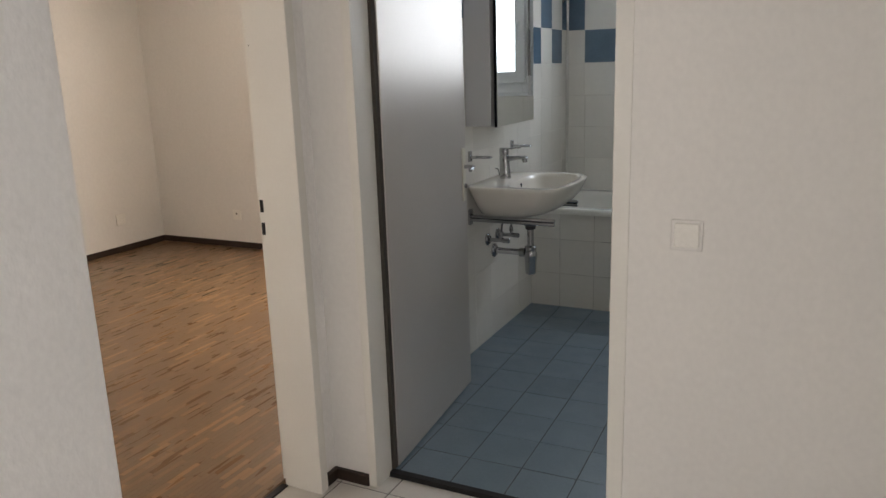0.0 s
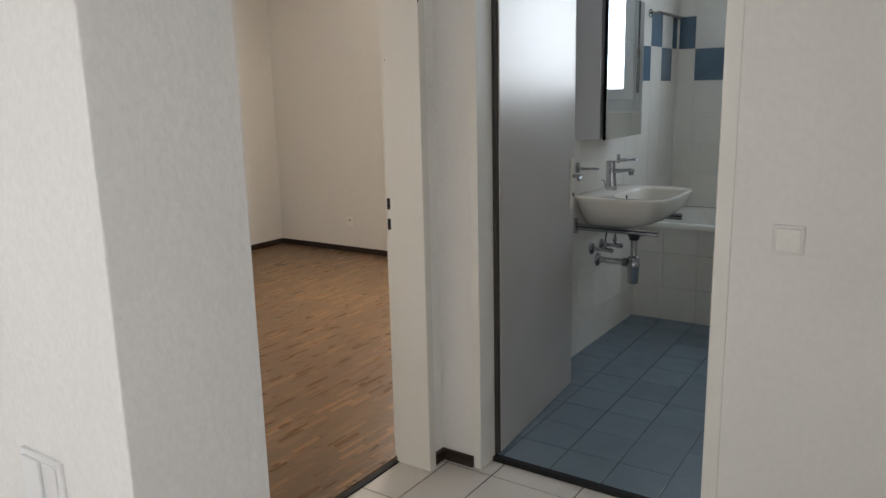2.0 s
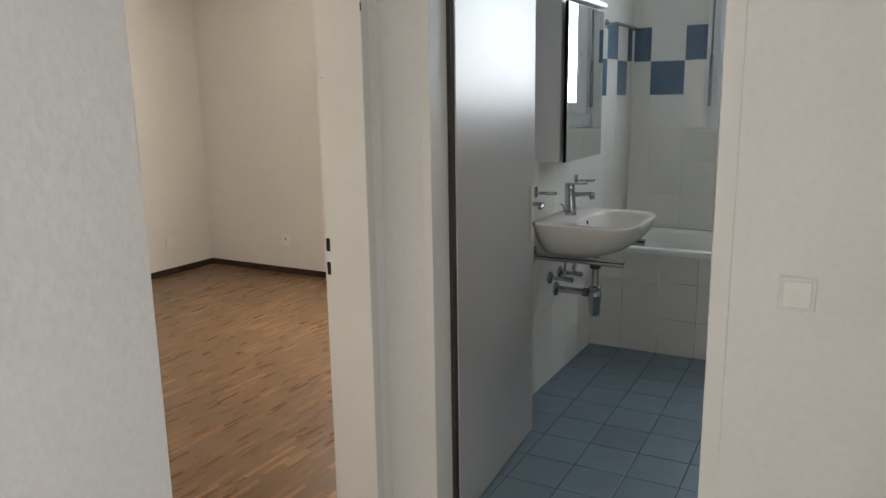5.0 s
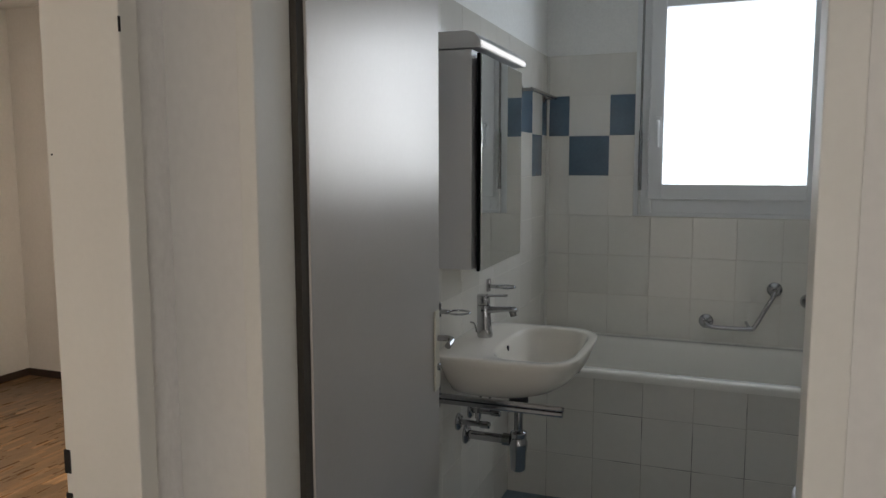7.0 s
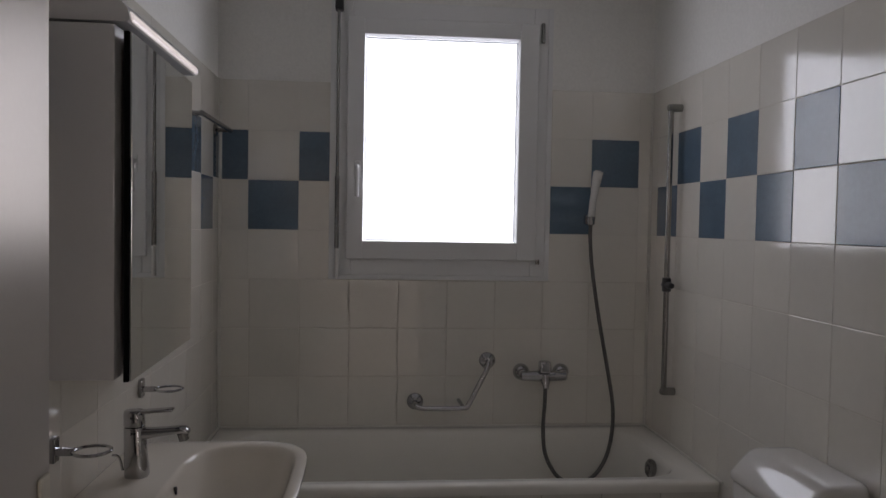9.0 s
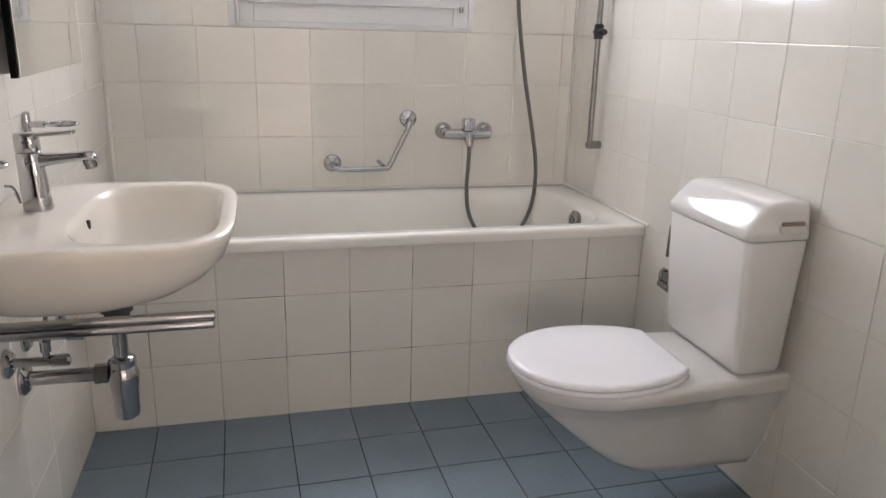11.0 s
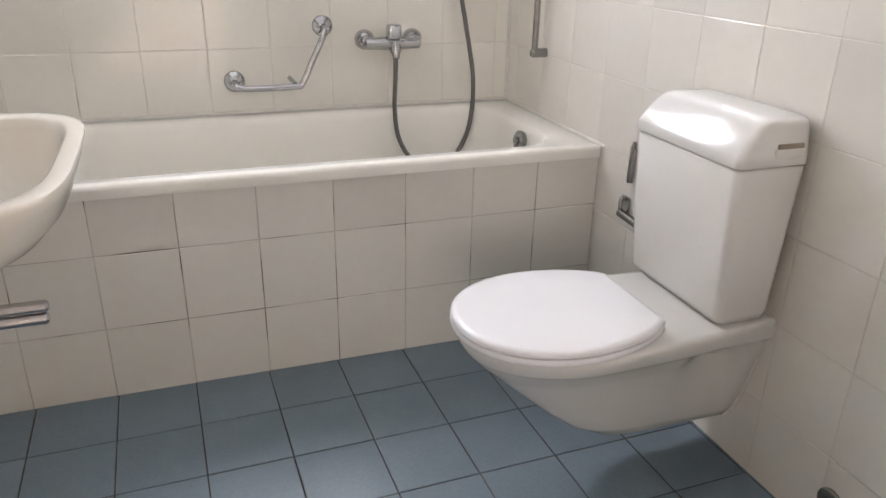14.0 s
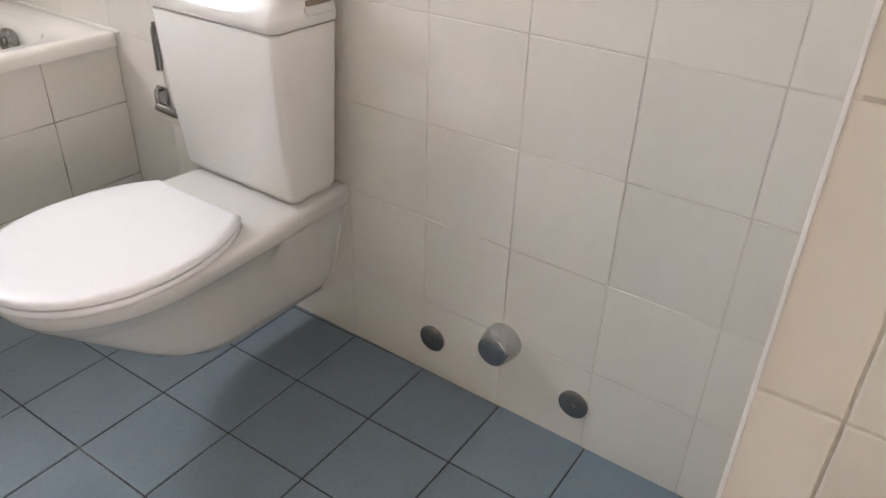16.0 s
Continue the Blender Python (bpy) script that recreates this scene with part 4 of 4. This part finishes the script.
# no recess here: a brown block carries the slot's shade
part("flush_slot", boxed(1.692, CC - 0.1765, 0.780, 1.754, CC - 0.160, 0.800, bevel=0.002), M_SLOT_SHADE, clid, "brown strip for the shade in the flush grip")
part("flush_grip", boxed(1.686, CC - 0.1790, 0.772, 1.760, CC - 0.160, 0.791, bevel=0.004), M_CISTERN, clid)
# sealant between pan and wall
bm = bmesh.new()
tube(bm, [(W - 0.002, TC - 0.054, 0.090), (W - 0.002, TC - 0.077, 0.125), (W - 0.002, TC - 0.103, 0.20), (W - 0.002, TC - 0.122, 0.30), (W - 0.002, TC - 0.138, 0.348), (W - 0.002, TC - 0.151, 0.392)], 0.005, 8)
part("sealant", bm, M_SILICONE, toilet, "white silicone joint at the wall")

# paper holder behind the cistern
holder = thing("paper_holder", (1.79, -0.86, 0.45), "chrome toilet paper holder with a grey cover", "paper holder")
part("wall_plate", boxed(1.783, -0.882, 0.430, W, -0.842, 0.485, bevel=0.003), M_CHROME, holder)
bm = bmesh.new()
tube(bm, curve_points([(1.785, -0.862, 0.478), (1.772, -0.862, 0.480), (1.766, -0.866, 0.465), (1.766, -0.868, 0.444)], 6), 0.006, 10)
tube(bm, [(1.766, -0.868, 0.440), (1.766, -0.97, 0.436)], 0.012, 14)
part("roller", bm, M_STEEL, holder)
hook = thing("brush_holder", (1.79, -0.87, 0.58), "narrow dark metal wall holder beside the cistern", "holder")
part("wall_plate", boxed(1.781, -0.885, 0.545, W, -0.858, 0.630, bevel=0.004), M_CHROME, hook)
bm = bmesh.new()
tube(bm, [(1.782, -0.874, 0.53), (1.782, -0.874, 0.60), (1.784, -0.874, 0.645)], [0.009, 0.008, 0.005], 12)
part("clip", bm, M_STEEL, hook)

# pipe caps low on the toilet wall
for y, z, dome in ((-1.703, 0.098, False), (-1.880, 0.176, True), (-2.048, 0.098, False)):
    if dome:
        capob = thing("pipe_cap", (W, y, z), "domed chrome pipe cap on the tiled wall", "pipe cap", "pipe caps")
        bm = bmesh.new()
        lathe(bm, (W, y, z), (-1, 0, 0), [(0, 0.041), (0.012, 0.041), (0.038, 0.036), (0.048, 0.032), (0.052, 0.024), (0.053, 0.0)], 30)
        part("dome", bm, M_CHROME, capob)
    else:
        capob = thing("pipe_cap", (W, y, z), "flat steel pipe cover on the tiled wall", "pipe cap", "pipe caps")
        bm = bmesh.new()
        lathe(bm, (W, y, z), (-1, 0, 0), [(0, 0.0315), (0.004, 0.0315), (0.007, 0.027), (0.007, 0.0)], 28)
        part("disc", bm, M_STEEL, capob)
        bm = bmesh.new()
        lathe(bm, (W - 0.007, y, z), (-1, 0, 0), [(0, 0.006), (0.003, 0.006), (0.004, 0.003)], 12)
        part("screw", bm, M_STEEL, capob)

# ---- hall and bedroom fittings ----
switch = thing("light_switch", (1.176, HALL_Y, 0.939), "cream square light switch on the hall wall", "light switch")
part("plate", boxed(1.136, HALL_Y - 0.007, 0.898, 1.216, HALL_Y, 0.980, bevel=0.003), M_PLATE, switch)
part("rocker", boxed(1.145, HALL_Y - 0.012, 0.907, 1.207, HALL_Y - 0.006, 0.971, bevel=0.003), M_SWITCH, switch, "white rocker")
wsock = thing("socket_outlet", (-0.38, CORNER, 0.26), "white wall socket panel on the partition wall", "socket")
part("plate", boxed(-0.475, CORNER - 0.010, 0.26, -0.285, CORNER + 0.003, 0.45, bevel=0.004), M_PVC, wsock)
part("cover", boxed(-0.460, CORNER - 0.020, 0.275, -0.375, CORNER - 0.009, 0.435, bevel=0.004), M_PVC, wsock)
part("cover", boxed(-0.365, CORNER - 0.015, 0.275, -0.300, CORNER - 0.009, 0.435, bevel=0.004), M_PVC, wsock)
bs = thing("socket_outlet", (-2.82, -0.055, 0.265), "small white wall socket in the bedroom", "socket")
part("plate", boxed(-2.862, -0.063, 0.223, -2.778, -0.055, 0.307, bevel=0.003), M_SWITCH, bs)
# small dark disc painted as the shade inside the socket's hole
bm = bmesh.new()
lathe(bm, (-2.82, -0.0625, 0.277), (0, -1, 0), [(0, 0.008), (0.002, 0.008), (0.0025, 0.005)], 18)
part("socket_face", bm, M_DARK, bs, "dark disc for the shade in the socket hole")
bs2 = thing("socket_outlet", (-3.69, -0.50, 0.26), "white wall socket low on the bedroom wall", "socket")
part("plate", boxed(-3.690, -0.545, 0.215, -3.682, -0.455, 0.305, bevel=0.003), M_SWITCH, bs2)

# ---- pieces: wall tiles, floor tiles, parquet ----
ROWS_Z = [0.588, 0.8, 1.0, 1.2]
UP_Z = [1.2, 1.4, 1.6, 1.8, 2.0]
RIGHT_Y = [-v for v in steps(0.0, 2.66, 0.075)]
GRID_X = steps(0.0, W, 0.122, 0.2015)


def white(i, j):
    return M_TILE


# window wall: below, left and right of the window
tile_field(wall_window, (0, 0, 0), (1, 0, 0), (0, 0, 1), GRID_X, ROWS_Z, white)
tile_field(wall_window, (0, 0, 0), (1, 0, 0), (0, 0, 1), [0.0, 0.115, 0.317, 0.440], UP_Z, lambda i, j: M_BLUE if (j, i) in ((1, 1), (2, 0), (2, 2)) else M_TILE, joint=0.0018, chamfer=0.0007)
tile_field(wall_window, (0, 0, 0), (1, 0, 0), (0, 0, 1), [1.356, 1.530, 1.735, W], UP_Z, lambda i, j: M_BLUE if (j, i) in ((1, 0), (2, 1)) else M_TILE, joint=0.0018, chamfer=0.0007)
# toilet wall: the chequer band runs on
TALL_Z = [-0.003, 0.190, 0.391, 0.592, 0.794, 0.996, 1.198, 1.4, 1.602, 1.803, 2.0]
tile_field(wall_toilet, (W, 0, 0), (0, -1, 0), (0, 0, 1), [-v for v in RIGHT_Y], TALL_Z, lambda i, j: M_BLUE if (j == 7 and i % 2 == 1) or (j == 8 and i % 2 == 0 and i) else M_TILE, joint=0.0022, chamfer=0.001)
# basin wall
LEFT_Y = steps(-2.66, 0.0, -0.105)
tile_field(wall_basin, (0, 0, 0), (0, 1, 0), (0, 0, 1), LEFT_Y, TALL_Z, lambda i, j: M_BLUE if (j == 7 and (len(LEFT_Y) - i) % 2 == 1) or (j == 8 and (len(LEFT_Y) - i) % 2 == 0) else M_TILE, joint=0.0018, chamfer=0.0007)
# bath panel
tile_field(bath_panel, (0, PANEL_Y, 0), (1, 0, 0), (0, 0, 1), steps(0.0, W, 0.176, 0.2017), [-0.003, 0.200, 0.405, 0.563], white)
# casing by the door
tile_field(shaft, (SX, 0, 0), (0, -1, 0), (0, 0, 1), [-SY, 2.462, 2.66], [0.0, 0.188, 0.388, 0.588, 0.788, 0.985, 1.18, 1.38, 1.58, 1.78, 2.0], white)
tile_field(shaft, (0, SY, 0), (-1, 0, 0), (0, 0, 1), [-W, -1.595, -1.395, -1.195, -SX], TALL_Z, white)
# bathroom floor, laid a degree out of square; the cut tiles run on under walls and panel
FT = radians(1.1)
FU, FV, FO = Vector((math.cos(FT), math.sin(FT), 0)), Vector((-math.sin(FT), math.cos(FT), 0)), Vector((0.9, -0.70, 0))
tile_field(floor_bath, FO, FU, FV, steps(-0.96, 0.95, -0.718, 0.1985), steps(-2.012, 0.025, -0.187, 0.2026), lambda i, j: M_FLOOR, joint=0.0038, uneven=0.002)
# hall floor
tile_field(floor_hall, (0, 0, HF), (1, 0, 0), (0, 1, 0), [-0.10, 0.056, 0.250, 0.566, 0.884, 1.200, 1.51, 1.828, 2.146, 2.464, 2.62], [-5.35, -5.03, -4.711, -4.393, -4.075, -3.757, -3.45, -3.138, -2.826, -2.726], lambda i, j: M_HALL_TILE, joint=0.0045, uneven=0.0015)
setting("floor_hall_rear", boxed(-0.10, -8.0, -0.03, 2.62, -5.355, HF), M_HALL_TILE, "plain pale tiled floor behind", "floor")

# parquet: staggered strips along y
SW, SL = 0.0225, 0.145
rp = random.Random(5)
strip_mesh = []
for k in range(4):
    bm = bmesh.new()
    w, h = SW - 0.0004, SL - 0.0005
    rings = [[(sx * (w / 2 - i), sy * (h / 2 - i), z) for sx, sy in ((1, 1), (-1, 1), (-1, -1), (1, -1))] for i, z in ((0, -0.004), (0, -0.0006), (0.0006, 0.0))]
    loft(bm, rings, first=False, smooth=False)
    strip_mesh.append(mesh_of("parquet_strip", bm, M_OAK, 8))
verts, faces, made = [], [], 0
for c in range(int((3.69 - 0.135) / SW)):
    x = -0.135 - SW * (c + 0.5)
    off = rp.uniform(0, SL)
    for r in range(-1, int(3.90 / SL) + 1):
        y0, y1 = max(-3.93 + off + r * SL, -3.93), min(-3.93 + off + (r + 1) * SL, -0.067)
        if y1 - y0 < 0.01:
            continue
        z = HF + rp.uniform(-0.0001, 0.0001)
        if x > -0.80 and -3.45 < y0 and y1 < -1.90 and y1 - y0 > SL - 0.001 and made < 300:
            made += 1
            ob = new("parquet_strip", strip_mesh[0])
            ob.parent = floor_bed
            ob.matrix_basis = Matrix.Translation((x, (y0 + y1) / 2, z)) @ Euler((rp.uniform(-0.003, 0.003), rp.gauss(0, 0.003), 0)).to_matrix().to_4x4()
            continue
        tilt, n = rp.gauss(0, 0.00003), len(verts)
        a, b = x - SW / 2 + 0.0002, x + SW / 2 - 0.0002
        verts += [(a, y0 + 0.0004, z - tilt), (b, y0 + 0.0004, z + tilt), (b, y1 - 0.0004, z + tilt), (a, y1 - 0.0004, z - tilt)]
        verts += [(p[0], p[1], HF - 0.004) for p in verts[n:n + 4]]
        faces += [(n, n + 1, n + 2, n + 3), (n + 4, n + 5, n + 1, n), (n + 5, n + 6, n + 2, n + 1), (n + 6, n + 7, n + 3, n + 2), (n + 7, n + 4, n, n + 3)]
me = bpy.data.meshes.new("parquet_rest")
me.from_pydata(verts, [], faces)
me.materials.append(M_OAK_FAR)
rest = new("parquet_rest", me)
rest.parent = floor_bed
tagged(rest, "oak parquet strips", kind="stuff")
